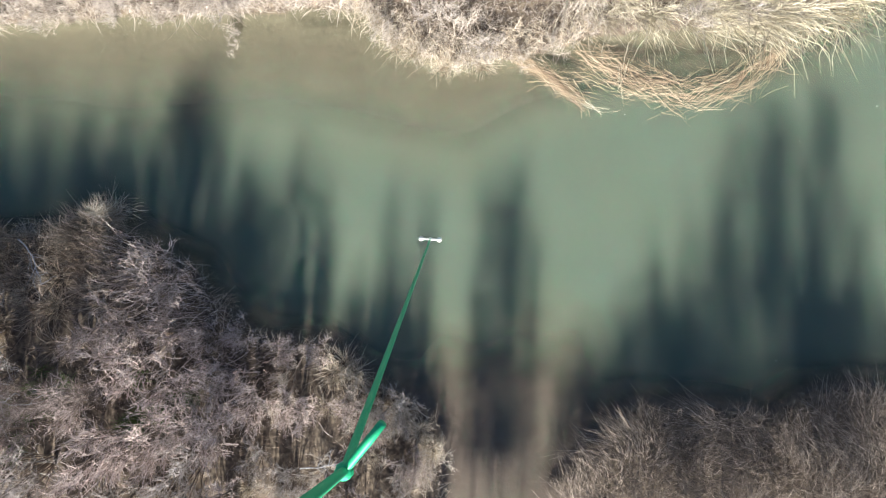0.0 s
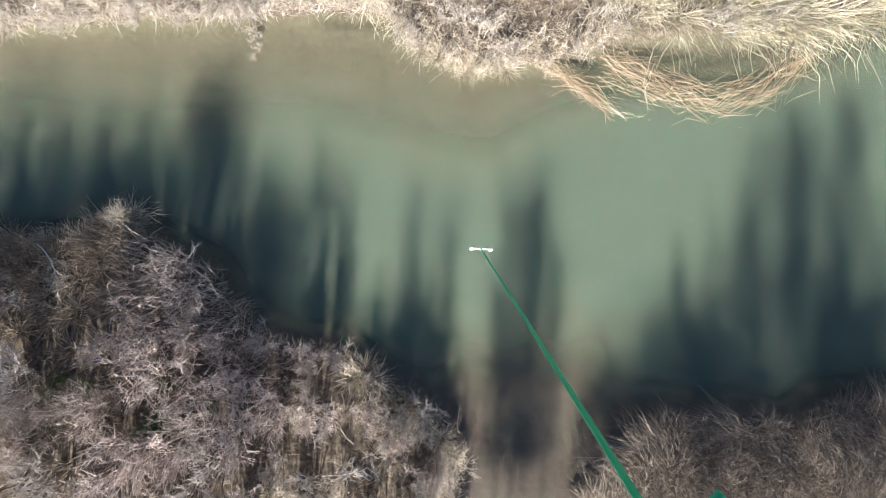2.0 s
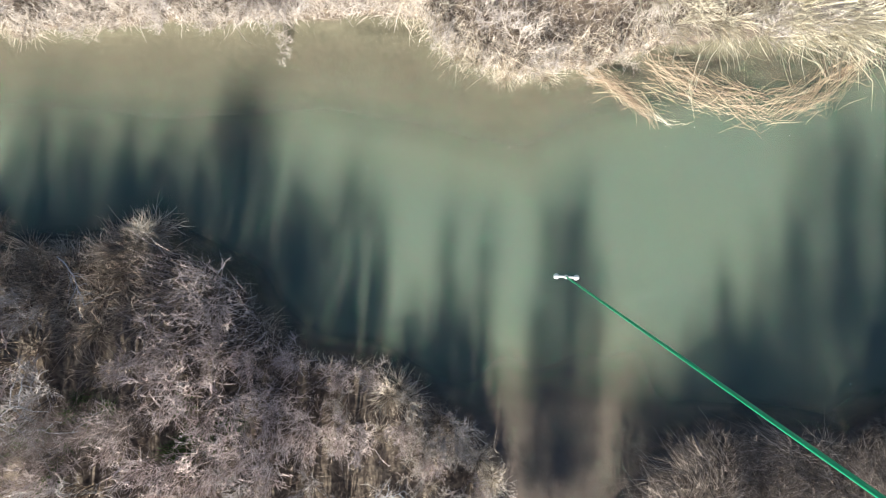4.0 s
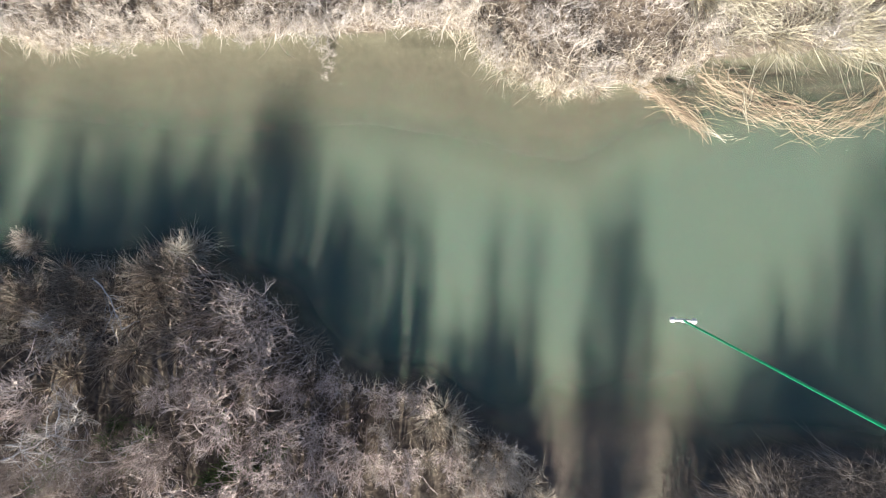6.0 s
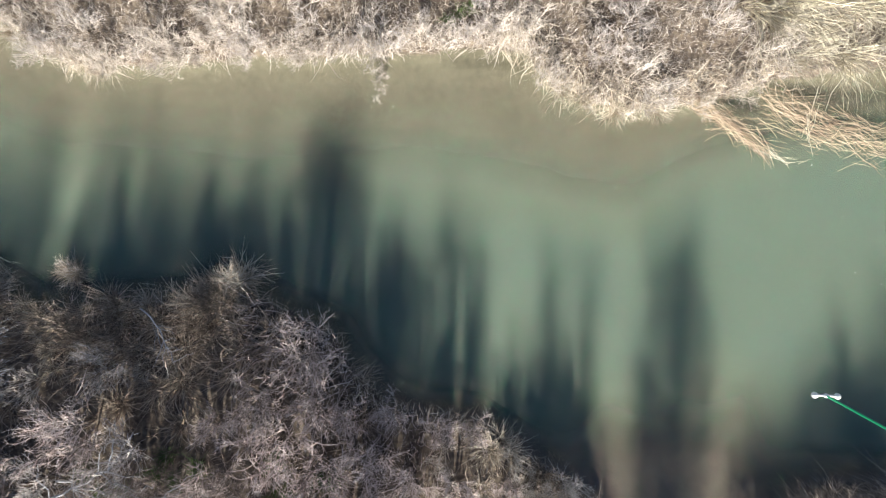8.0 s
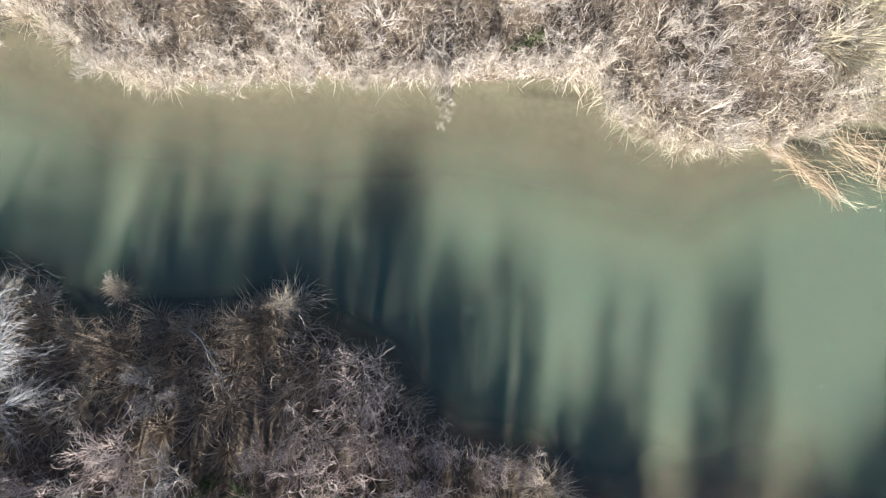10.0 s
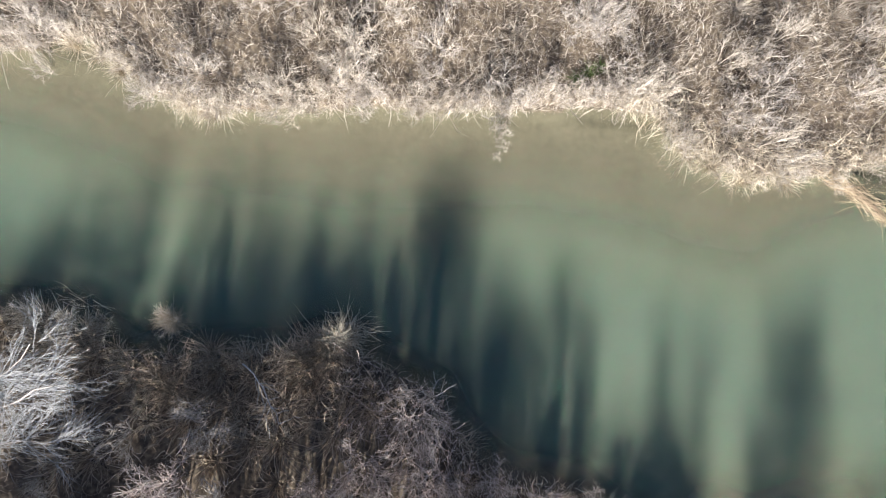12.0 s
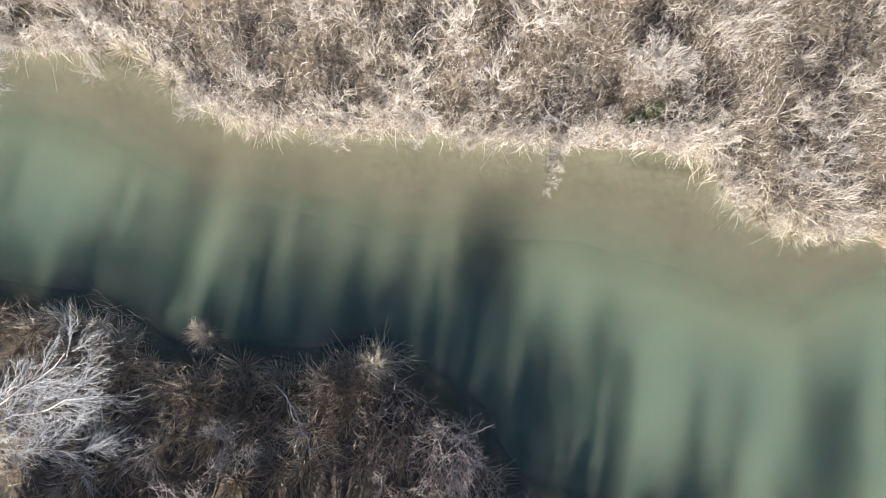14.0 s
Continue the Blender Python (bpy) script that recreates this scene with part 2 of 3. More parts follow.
def part(name, me, parent, label=""):
    ob = new(name, me)
    ob.parent = parent
    return tagged(ob, label)


def thing(name, label, category, group="", at=(0, 0, 0)):
    ob = new(name)
    ob.location = at
    return tagged(ob, label, category, group)


# ---- the plan of the river ----
FAR = [(-700, 30), (-60, 7.0), (-25, 5.8), (-16.5, 5.45), (-15.0, 5.5), (-14.0, 5.85), (-13.3, 5.5), (-12.7, 4.95), (-11.4, 4.65), (-10.0, 4.85), (-8.5, 5.0),
       (-7.3, 5.1), (-5.9, 5.15), (-4.1, 5.35), (-3.0, 5.35), (-2.5, 4.8), (-1.6, 4.4), (-0.8, 4.3), (0.6, 4.5), (2.0, 5.0), (4.0, 5.3), (6.0, 5.4),
       (7.4, 5.9), (8.2, 6.6), (12, 7.6), (60, 9), (700, 40)]
NEAR = [(-700, -20), (-60, 0.0), (-25, 0.6), (-16, 0.6), (-14.2, 0.6), (-13.6, 0.3), (-12.8, -0.15), (-11.3, 0.05), (-9.8, 0.2), (-9.0, 0.55),
        (-8.4, 0.4), (-7.47, -0.0), (-6.64, -0.37), (-6.27, -1.02), (-5.71, -1.58), (-5.07, -1.95), (-3.68, -2.04), (-2.94, -2.5), (-2.11, -3.05),
        (-1.09, -3.61), (-0.81, -4.17), (-0.8, -6.2), (-0.3, -6.9), (1.0, -6.9), (1.5, -6.4), (1.73, -5.11), (2.29, -4.36), (2.85, -3.61),
        (3.51, -3.04), (5.39, -3.04), (6.61, -3.23), (7.18, -2.67), (8.59, -2.48), (14, -2.5), (60, -3), (700, -30)]


# the shelf under the far bank runs smoother than the bank itself
SHELF = [(-700, 30), (-60, 7.0), (-25, 5.8), (-16, 5.6), (-14.0, 5.5), (-12.2, 5.0), (-9.0, 5.0), (-5.0, 5.2), (-2.0, 5.05), (1.0, 5.0), (4.0, 5.3), (6.0, 5.5), (8.2, 6.6), (12, 7.6), (60, 9), (700, 40)]


def gap_to(line, x, y):
    best = np.full(x.shape, 1e9)
    for (ax, ay), (bx, by) in zip(line, line[1:]):
        dx, dy = bx - ax, by - ay
        t = np.clip(((x - ax) * dx + (y - ay) * dy) / (dx * dx + dy * dy), 0, 1)
        best = np.minimum(best, np.hypot(x - ax - t * dx, y - ay - t * dy))
    return best


def in_river(x, y):
    ring = FAR + NEAR[::-1]
    inside = np.zeros(x.shape, dtype=bool)
    for (ax, ay), (bx, by) in zip(ring, ring[1:] + ring[:1]):
        if ay != by:
            inside ^= ((ay > y) != (by > y)) & (x < (bx - ax) * (y - ay) / (by - ay) + ax)
    return inside


def waves(x, y):
    return 0.5 * np.sin(1.3 * x + 0.7 * np.sin(0.9 * y)) + 0.3 * np.sin(2.1 * y + 1.1 * x + 1.0) + 0.2 * np.sin(3.7 * x - 2.9 * y)


def height(x, y):
    """Banks above the water, the bed below it."""
    x, y = np.asarray(x, dtype=float), np.asarray(y, dtype=float)
    df, dn = gap_to(FAR, x, y), gap_to(NEAR, x, y)
    d = np.minimum(df, dn)
    land = 0.03 + 0.16 * (1 - np.exp(-d / 1.0)) + 0.35 * (1 - np.exp(-d / 5.0)) + 0.05 * waves(x, y) * np.clip(d, 0, 1)
    cove = np.clip((0.1 - y + 0.5 * waves(1.3 * x, 0.9 * y)) / 3.2, 0, 1) * np.clip((3.4 - np.abs(x - 0.6)) / 1.8, 0, 1)
    cove = cove * cove * (3 - 2 * cove)
    steep = 1 + 1.3 * np.clip((x + 0.5) / 4.0, 0, 1) + 0.4 * np.clip((-12.5 - x) / 3.0, 0, 1)
    df = np.minimum(gap_to(SHELF, x, y), df + 0.45)
    bed = np.minimum(0.05 + (0.26 * df + 0.05 * df**2) * steep, 0.12 + 1.5 * dn)
    bed = np.minimum(bed, 1.5) * (1 - cove) + cove * np.minimum(0.08 + 0.3 * dn, 0.26) + 0.05 * waves(x * 0.8, y * 0.8) * np.clip(d, 0, 1)
    return np.where(in_river(x, y), -np.maximum(bed, 0.02), land)


def axis_of(lo, hi, step, far):
    mid = np.arange(lo, hi + step / 2, step)
    out = step * 1.35 ** np.arange(1, 40)
    out = np.cumsum(out)
    out = out[out < far]
    return np.concatenate([lo - out[::-1], mid, hi + out])


def sheet(name, xs, ys, z, material, keep=None):
    """A grid of faces at the heights z; keep, where given, says which of its points are wanted."""
    gx, gy = np.meshgrid(xs, ys)
    zz = z(gx, gy)
    nx, ny = len(xs), len(ys)
    i = (np.arange(ny - 1)[:, None] * nx + np.arange(nx - 1)[None]).ravel()
    if keep:
        k = keep(gx, gy).ravel()
        i = i[k[i] | k[i + 1] | k[i + nx] | k[i + nx + 1]]
    me = mesh_of(name, np.stack([gx, gy, zz], axis=-1), np.stack([i, i + 1, i + nx + 1, i + nx], axis=-1), material)
    me.polygons.foreach_set("use_smooth", np.ones(len(me.polygons), dtype=bool))
    return me, gx, gy


ground_me, _, _ = sheet("ground", axis_of(-20, 13, 0.16, 650), axis_of(-12, 12, 0.16, 650), height, SOIL)
ground = tagged(new("ground", ground_me), "brown silty river bed and litter-covered soil banks", "ground", kind="structure")


def water_sheet(name, z, material):
    me, wx, wy = sheet(name, axis_of(-19, 12, 0.24, 500), axis_of(-8, 8, 0.2, 20), lambda x, y: x * 0 + z, material, lambda x, y: -height(x, y) + z > (0.045 if z else -9.0))
    layer = me.attributes.new("depth", "FLOAT", "POINT")
    layer.data.foreach_set("value", np.maximum(0, -height(wx, wy)).ravel().astype(np.float32))
    return me


water = tagged(new("water", water_sheet("water", 0.0, WATER)), "calm silty green river water, brown in the shallows", "water", kind="structure")
# the silt hangs at all depths, so shadows smear along the sun's way into the water
for z, silt in ((-0.12, CLOUD), (-0.28, CLOUD), (-0.45, MURK)):
    tagged(new("silt_layer", water_sheet("silt_layer", z, silt)), "cloud of fine silt suspended in the river water", "water", kind="structure")


def floor_at(x, y):
    return float(height(np.array([x]), np.array([y]))[0])


# ---- kinds of plants ----
def along(paths, pick, at):
    """Points and directions at the shares at of the picked paths."""
    k = paths.shape[1] - 1
    lo = np.minimum((at * k).astype(int), k - 1)
    f = (at * k - lo)[:, None]
    p0, p1 = paths[pick, lo], paths[pick, lo + 1]
    return p0 * (1 - f) + p1 * f, unit(p1 - p0)


def offshoots(paths, each, lo, hi, angle, length, k, wobble, up=0.0):
    """Side shoots that leave their parents at about the given angle, shorter towards the parents' tips."""
    n = len(paths) * each
    at = RNG.uniform(lo, hi, n)
    p, d = along(paths, np.repeat(np.arange(len(paths)), each), at)
    side = unit(np.cross(d, RNG.normal(0, 1, (n, 3))))
    turn = np.clip(RNG.normal(angle, 0.2, n), 0.1, 1.5)[:, None]
    way = unit(d * np.cos(turn) + side * np.sin(turn) + np.array([0, 0, up]))
    return sprays(p, way, length * RNG.uniform(0.55, 1.25, n) * (1.2 - 0.55 * at), k, 0.0, wobble)


def taper(n, k, thick, end=0.4):
    return np.linspace(1, end, k)[None] * thick * RNG.uniform(0.7, 1.4, n)[:, None]


def forked_shrub(name, label, tall, wide, stems, limbs, twigs, fine, bark, limb_bark, twig_bark, thick=1.0, seed=1, group="bare shrubs on the banks"):
    """A leafless shrub whose stems fan out from one base and fork three times into stiff twigs."""
    global RNG
    RNG = np.random.default_rng(seed)
    ob = thing(name, label, "shrub", group)
    a = np.arange(stems) * 2.4 + RNG.normal(0, 0.4, stems)
    r = np.sqrt((np.arange(stems) + 0.5) / stems) * wide * RNG.uniform(0.75, 1.1, stems)
    foot = np.stack([np.cos(a) * 0.1 * wide, np.sin(a) * 0.1 * wide, np.full(stems, -0.12)], axis=1)
    aim = np.stack([np.cos(a) * r, np.sin(a) * r, tall * RNG.uniform(0.8, 1.05, stems) * (1 - 0.42 * (r / wide) ** 2)], axis=1)
    trunk = sprays(foot, unit(aim - foot), np.linalg.norm(aim - foot, axis=1), 6, 0.03, 0.06)
    rad = taper(stems, 6, (0.004 + 0.006 * tall) * thick, 0.3)
    for i in range(stems):
        part("stem", tubes("stem", trunk[i:i + 1], rad[i:i + 1], bark, 5), ob)
    limb = offshoots(trunk, limbs, 0.35, 1.0, 0.6, 0.26 * tall + 0.1, 4, 0.07, 0.12)
    twig = offshoots(limb, twigs, 0.25, 1.0, 0.62, 0.13 * tall + 0.06, 3, 0.09, 0.08)
    tip = offshoots(twig, fine, 0.3, 1.0, 0.6, 0.07 * tall + 0.03, 2, 0.0, 0.05)
    part("inner_crown", joined_tubes("inner_crown", [(limb, taper(len(limb), 4, 0.0066 * thick))], limb_bark), ob)
    part("crown", joined_tubes("crown", [(twig, taper(len(twig), 3, 0.0042 * thick)), (tip, taper(len(tip), 2, 0.0029 * thick))], twig_bark), ob)
    return ob


def shade_tree(x, y, half, tall, crown, dense, seed):
    """An unseen shade caster built as a slender leafless tree with a bare trunk; the crown, half a width across, fills
    the top of its height and thins out upwards.
    """
    global RNG
    RNG = np.random.default_rng(seed)
    ob = thing("bare_tree", "unseen slender leafless tree behind the bank, placed for its shade", "tree", "bare trees behind the bank", (x, y, max(floor_at(x, y), 0.0)))
    trunk = sprays(np.array([[0.0, 0.0, -0.1]]), np.array([[0.0, 0.0, 1.0]]), np.array([tall - 0.2]), 12, 0.0, 0.008)
    part("trunk", tubes("trunk", trunk, np.linspace(0.05, 0.012, 12)[None], STEM, 8), ob)
    twigs = int(dense * 2 * half * crown / 0.0024)
    limbs = 12 + twigs // 7
    drop = crown * (1 - RNG.uniform(0, 1, limbs) ** 1.7)
    p, _ = along(trunk, np.zeros(limbs, dtype=int), np.clip(1 - drop / tall, 0, 1))
    a = RNG.uniform(0, 2 * math.pi, limbs)
    limb = sprays(p, unit(np.stack([np.cos(a), np.sin(a), RNG.uniform(0.1, 0.9, limbs)], axis=1)), half * RNG.uniform(0.4, 1.15, limbs), 4, 0.1, 0.1)
    part("inner_crown", joined_tubes("inner_crown", [(limb, taper(limbs, 4, 0.006))], STEM), ob)
    p, d = along(limb, RNG.integers(0, limbs, twigs), RNG.uniform(0.2, 1.0, twigs))
    twig = sprays(p, unit(d + RNG.normal(0, 0.6, (twigs, 3))), RNG.uniform(0.15, 0.42, twigs), 3, 0.0, 0.12)
    part("crown", joined_tubes("crown", [(twig, taper(twigs, 3, 0.0055))], BROWN_TWIG), ob)
    return ob


def bare_shrub(name, label, tall, wide, stems, limbs, twigs, bark, twig_bark, thick=1.0, seed=1, stout=1.0, foot=0.12, low=0.3):
    """A leafless shrub: stems from one base, limbs off the stems, fine twigs off the limbs."""
    global RNG
    RNG = np.random.default_rng(seed)
    ob = thing(name, label, "shrub", "bare shrubs on the banks")
    a = RNG.uniform(0, 2 * math.pi, stems)
    r = np.sqrt(RNG.uniform(0.02, 1, stems)) * wide * 0.75
    start = np.stack([np.cos(a) * foot * np.maximum(r, 0.3 * wide), np.sin(a) * foot * np.maximum(r, 0.3 * wide), np.full(stems, -0.12)], axis=1)
    aim = np.stack([np.cos(a) * r, np.sin(a) * r, tall * RNG.uniform(0.7, 1.0, stems)], axis=1)
    length = np.linalg.norm(aim - start, axis=1)
    trunk = sprays(start, unit(aim - start), length, 7, 0.04, 0.06)
    rad = np.linspace(1, 0.25, 7)[None] * (0.006 + 0.006 * tall) * thick * stout * RNG.uniform(0.7, 1.3, stems)[:, None]
    for i in range(stems):
        part("stem", tubes("stem", trunk[i:i + 1], rad[i:i + 1], bark, 5), ob)
    pick, at = RNG.integers(0, stems, limbs), RNG.uniform(low, 1.0, limbs)

    p, d = along(trunk, pick, at)
    heart = np.array([[0, 0, 0.35 * tall]])
    way = unit(d * 0.6 + unit(p - heart) * 0.6 + RNG.normal(0, 0.4, (limbs, 3)) + np.array([0, 0, 0.15]))
    ll = (0.20 + 0.16 * tall) * RNG.uniform(0.5, 1.2, limbs)
    limb = sprays(p, way, ll, 4, 0.08, 0.16)
    crown = [(limb, np.linspace(1, 0.4, 4)[None] * 0.0060 * thick * RNG.uniform(0.7, 1.4, limbs)[:, None])]
    pick, at = RNG.integers(0, limbs, twigs), RNG.uniform(0.15, 1.0, twigs)
    p, d = along(limb, pick, at)
    way = unit(d * 0.7 + unit(p - heart) * 0.6 + RNG.normal(0, 0.42, (twigs, 3)) + np.array([0, 0, 0.1]))
    tw = sprays(p, way, RNG.uniform(0.08, 0.3, twigs) * (0.8 + 0.14 * tall), 2, 0.08, 0.3)
    crown.append((tw, np.linspace(1, 0.4, tw.shape[1])[None] * 0.0042 * thick * RNG.uniform(0.7, 1.4, twigs)[:, None]))
    part("crown", joined_tubes("crown", crown, twig_bark), ob)
    return ob


def grass_tussock(name, label, count, long, spread, droop, wide, material, lean=(0, 0), seed=1, category="grass", group="dry tussocks"):
    """A tuft of blades from one crown, falling outwards."""
    global RNG
    RNG = np.random.default_rng(seed)
    a = RNG.uniform(0, 2 * math.pi, count)
    r = np.sqrt(RNG.uniform(0, 1, count)) * 0.16 * long
    start = np.stack([np.cos(a) * r, np.sin(a) * r, np.full(count, -0.08)], axis=1)
    tilt = np.abs(RNG.normal(0, spread, count))
    a2 = a + RNG.normal(0, 0.6, count)
    way = unit(np.stack([np.cos(a2) * tilt + lean[0], np.sin(a2) * tilt + lean[1], np.ones(count) * 0.9], axis=1))
    p = sprays(start, way, long * RNG.uniform(0.45, 1.1, count), 4, droop * 0.6, 0.15)
    p[:, :, 2] = np.maximum(p[:, :, 2], -0.08)
    w = np.array([0.75, 1, 0.8, 0.12])[None] * wide * RNG.uniform(0.6, 1.4, count)[:, None]
    return tagged(new(name, blades(name, p, w, material)), label, category, group)


def put(kind_of, x, y, turn=0.0, size=1.0, sink=0.0, z=None):
    h = max(floor_at(x, y), -0.05) if z is None else z
    ob = copy_thing(kind_of, pose(x, y, h - sink, 0, 0, math.degrees(turn)))
    ob.scale = (size, size, size * random.uniform(0.9, 1.1))
    return ob


def away(ob):
    """Takes the first of its kind out again once its copies stand."""
    for o in (*ob.children_recursive, ob):
        bpy.data.objects.remove(o)


def scatter(count, x0, x1, y0, y1, seed, inland, deep=99.0):
    """Random places on the land of a stretch, at least inland metres from the water."""
    r = np.random.default_rng(seed)
    x, y = r.uniform(x0, x1, count * 12), r.uniform(y0, y1, count * 12)
    d = np.minimum(gap_to(FAR, x, y), gap_to(NEAR, x, y))
    ok = (~in_river(x, y)) & (d >= inland) & (d <= deep)
    return x[ok][:count], y[ok][:count]


def litter_field(name, label, x, y, long, wide, material, lean, spread, droop, seed, lift=0.0, swirl=0.5, curl=0.2, category="grass", knots=4):
    """Standing and lying dead stems over a stretch of bank, past counting; they lean in drifts."""
    global RNG
    RNG = np.random.default_rng(seed)
    n = len(x)
    z = np.maximum(height(x, y), -0.02) + lift * RNG.uniform(0.1, 1.0, n) - 0.03
    drift = 3.1 * waves(0.9 * x + seed, 1.1 * y) + 1.5 * waves(2.3 * y, 2.7 * x + seed)
    vigour = np.clip(0.8 + 0.5 * waves(1.7 * x + 2.0, 1.9 * y + seed), 0.55, 1.3)
    way = unit(np.stack([RNG.normal(lean[0], spread, n) + swirl * np.cos(drift), RNG.normal(lean[1], spread, n) + swirl * np.sin(drift),
                         np.abs(RNG.normal(0.75, 0.35, n)) + 0.05], axis=1))
    p = sprays(np.stack([x, y, z], axis=1), way, long * vigour * RNG.uniform(0.35, 1.15, n), knots, droop, curl)
    p[:, :, 2] = np.maximum(p[:, :, 2], -0.015)
    w = np.interp(np.linspace(0, 1, knots), [0, 0.33, 0.67, 1], [0.8, 1, 0.8, 0.12])[None] * wide * RNG.uniform(0.6, 1.5, n)[:, None]
    return tagged(new(name, blades(name, p, w, material)), label, category, kind="stuff")


def shoots(name, label, x, y, tall, thick, material, seed, lean=(0.0, 0.12)):
    """Close upright shoots, taller and shorter by stretches of the bank."""
    global RNG
    RNG = np.random.default_rng(seed)
    n = len(x)
    z = height(x, y) - 0.05
    vigour = np.clip(0.78 + 0.35 * np.sin(2.7 * x + 1.3 * np.sin(1.9 * x)) + 0.2 * np.sin(7.3 * x + seed) + 0.2 * np.sin(17.0 * x), 0.1, 1.25)
    way = unit(np.stack([RNG.normal(lean[0], 0.16, n), RNG.normal(lean[1], 0.16, n), np.ones(n)], axis=1))
    p = sprays(np.stack([x, y, z], axis=1), way, tall * vigour * (0.25 + 0.95 * RNG.uniform(0, 1, n) ** 1.6), 4, 0.05, 0.07)
    rad = np.array([1, 0.9, 0.7, 0.3])[None] * thick * RNG.uniform(0.6, 1.4, n)[:, None]
    return tagged(new(name, tubes(name, p, rad, material, 3)), label, "shoots", kind="stuff")


# ---- near bank: bare shrubs ----
PINK = "leafless pinkish-grey shrub with dense fine twigs on the bank"
shrubs = [forked_shrub("bare_shrub", PINK, 1.8, 0.72, 14, 8, 5, 1, STEM, PINK_TWIG, PINK_TWIG, 1.22, seed=11),
          forked_shrub("bare_shrub", PINK, 1.5, 0.66, 12, 8, 5, 1, STEM, PINK_TWIG, PINK_TWIG, 1.22, seed=12),
          forked_shrub("bare_shrub", PINK, 2.0, 0.8, 15, 8, 5, 1, STEM, PINK_TWIG, PINK_TWIG, 1.22, seed=13)]
grey = forked_shrub("bare_shrub", "leafless ash-grey shrub with brittle twigs among dry grass", 1.6, 0.85, 13, 8, 5, 1, STEM, GREY_TWIG, GREY_TWIG, 1.22, seed=14)
tree = bare_shrub("bare_shrub", "tall leafless thicket shrub standing back from the water", 4.2, 0.72, 20, 200, 1100, STEM, BROWN_TWIG, 0.75, seed=15, stout=0.14, foot=0.95)
r = np.random.default_rng(21)
# crowns that stand out along the water: x, y, kind, size
CROWNS = ((-7.05, -0.65, 2, 0.85), (-6.25, -1.95, 1, 0.62), (-5.45, -1.9, 1, 0.6), (-4.45, -2.2, 0, 0.5), (-3.75, -2.2, 1, 0.55), (-8.0, -1.7, 0, 0.8), (-8.9, -2.2, 1, 0.55),
          (-7.65, -2.55, 0, 0.95), (-6.7, -3.0, 0, 0.9), (-6.9, -1.75, 1, 0.8), (-5.75, -2.75, 1, 0.85), (-5.0, -3.25, 0, 0.8), (-4.1, -3.4, 0, 0.68), (-3.05, -3.35, 1, 0.55), (-2.4, -3.95, 1, 0.55),
          (-7.0, -4.1, 2, 0.9), (-5.9, -3.9, 0, 0.95), (-8.8, -3.4, 0, 0.85), (-1.5, -4.6, 1, 0.62))
spots = []
for x, y, kind_of, size in CROWNS:
    spots.append((x, y))
    put(shrubs[kind_of], x, y, r.uniform(0, 6.28), size)
put(grey, -1.95, -3.4, 1.0, 0.62)
put(grey, -10.9, -1.1, 2.0, 0.7)
first = len(spots)
for x, y in zip(*scatter(400, -14.8, -0.8, -7.0, -2.2, 22, 0.25)):
    if all(math.hypot(x - a, y - b) > 0.86 for a, b in spots) and not (-14.8 < x < -12.6 and y > -3.0):
        spots.append((float(x), float(y)))
for i, (x, y) in enumerate(spots[first:first + 44]):
    put(grey if r.random() < 0.25 else shrubs[i % 3], x, y, r.uniform(0, 6.28), r.uniform(0.75, 1.05) * (0.62 if x > -5.2 else 1.0))

# tall thicket south of the water's edge
for x, y, size in ((-16.3, -3.0, 0.6), (-11.0, -3.3, 0.52), (-10.4, -3.6, 0.58), (-9.8, -3.2, 0.5), (-9.2, -3.3, 0.52), (-8.4, -3.0, 0.46)):
    put(tree, x, y, r.uniform(0, 6.28), size)

# unseen trees placed far behind the bank to cast the water's shadow strips, stretch by stretch: x, half the crown's
# width and how far north their shade falls
WEST = ((-15.6, 0.35, 2.3), (-14.9, 0.4, 2.3), (-13.0, 0.4, 3.8), (-12.5, 0.3, 3.5), (-11.6, 0.3, 3.0), (-11.1, 0.35, 3.1), (-10.55, 0.2, 4.2),
        (-10.25, 0.4, 2.8), (-9.9, 0.3, 2.8), (-9.4, 0.4, 3.2), (-9.1, 0.4, 3.0), (-8.75, 0.35, 3.1), (-8.2, 0.35, 3.1), (-7.75, 0.35, 3.2),
        (-7.1, 0.5, 3.6), (-6.9, 0.5, 3.4), (-6.45, 0.5, 3.5), (-6.2, 0.45, 3.2))
POINT = ((-5.8, 0.42, 2.2), (-5.4, 0.4, 2.0), (-5.1, 0.4, 1.7), (-4.8, 0.32, 1.8), (-4.3, 0.36, 2.1), (-3.85, 0.34, 2.0))
COVE = ((-2.2, 0.32, 2.1), (-1.65, 0.38, 2.0), (-0.15, 0.42, 2.2), (0.2, 0.5, 1.0), (0.5, 0.42, 2.3), (1.0, 0.3, 0.8))
EAST = ((3.3, 0.35, -0.6), (3.9, 0.35, 0.3), (4.4, 0.4, 1.2), (5.0, 0.35, 2.0), (5.5, 0.5, 3.4), (6.0, 0.5, 3.4), (6.4, 0.5, 3.2),
        (6.7, 0.5, 2.4), (7.2, 0.5, 4.3), (7.6, 0.5, 4.2), (8.3, 0.5, 1.7))
STAND = [(*row, 1.7, 0.8) for row in WEST] + [(*row, 0.25, 1.15) for row in POINT] + [(*row, -1.5 if row[0] < -1 else -4.5, 1.05) for row in COVE]
# the last eight are low crowns added to darken the water beside the reeds
STAND += [(*row, -0.8 if row[0] > 4.8 else -2.3, 0.9) for row in EAST] + [(3.9 + 0.6 * k, 0.45, -0.4 + 0.2 * (k % 2), -1.5, 0.5) for k in range(8)]
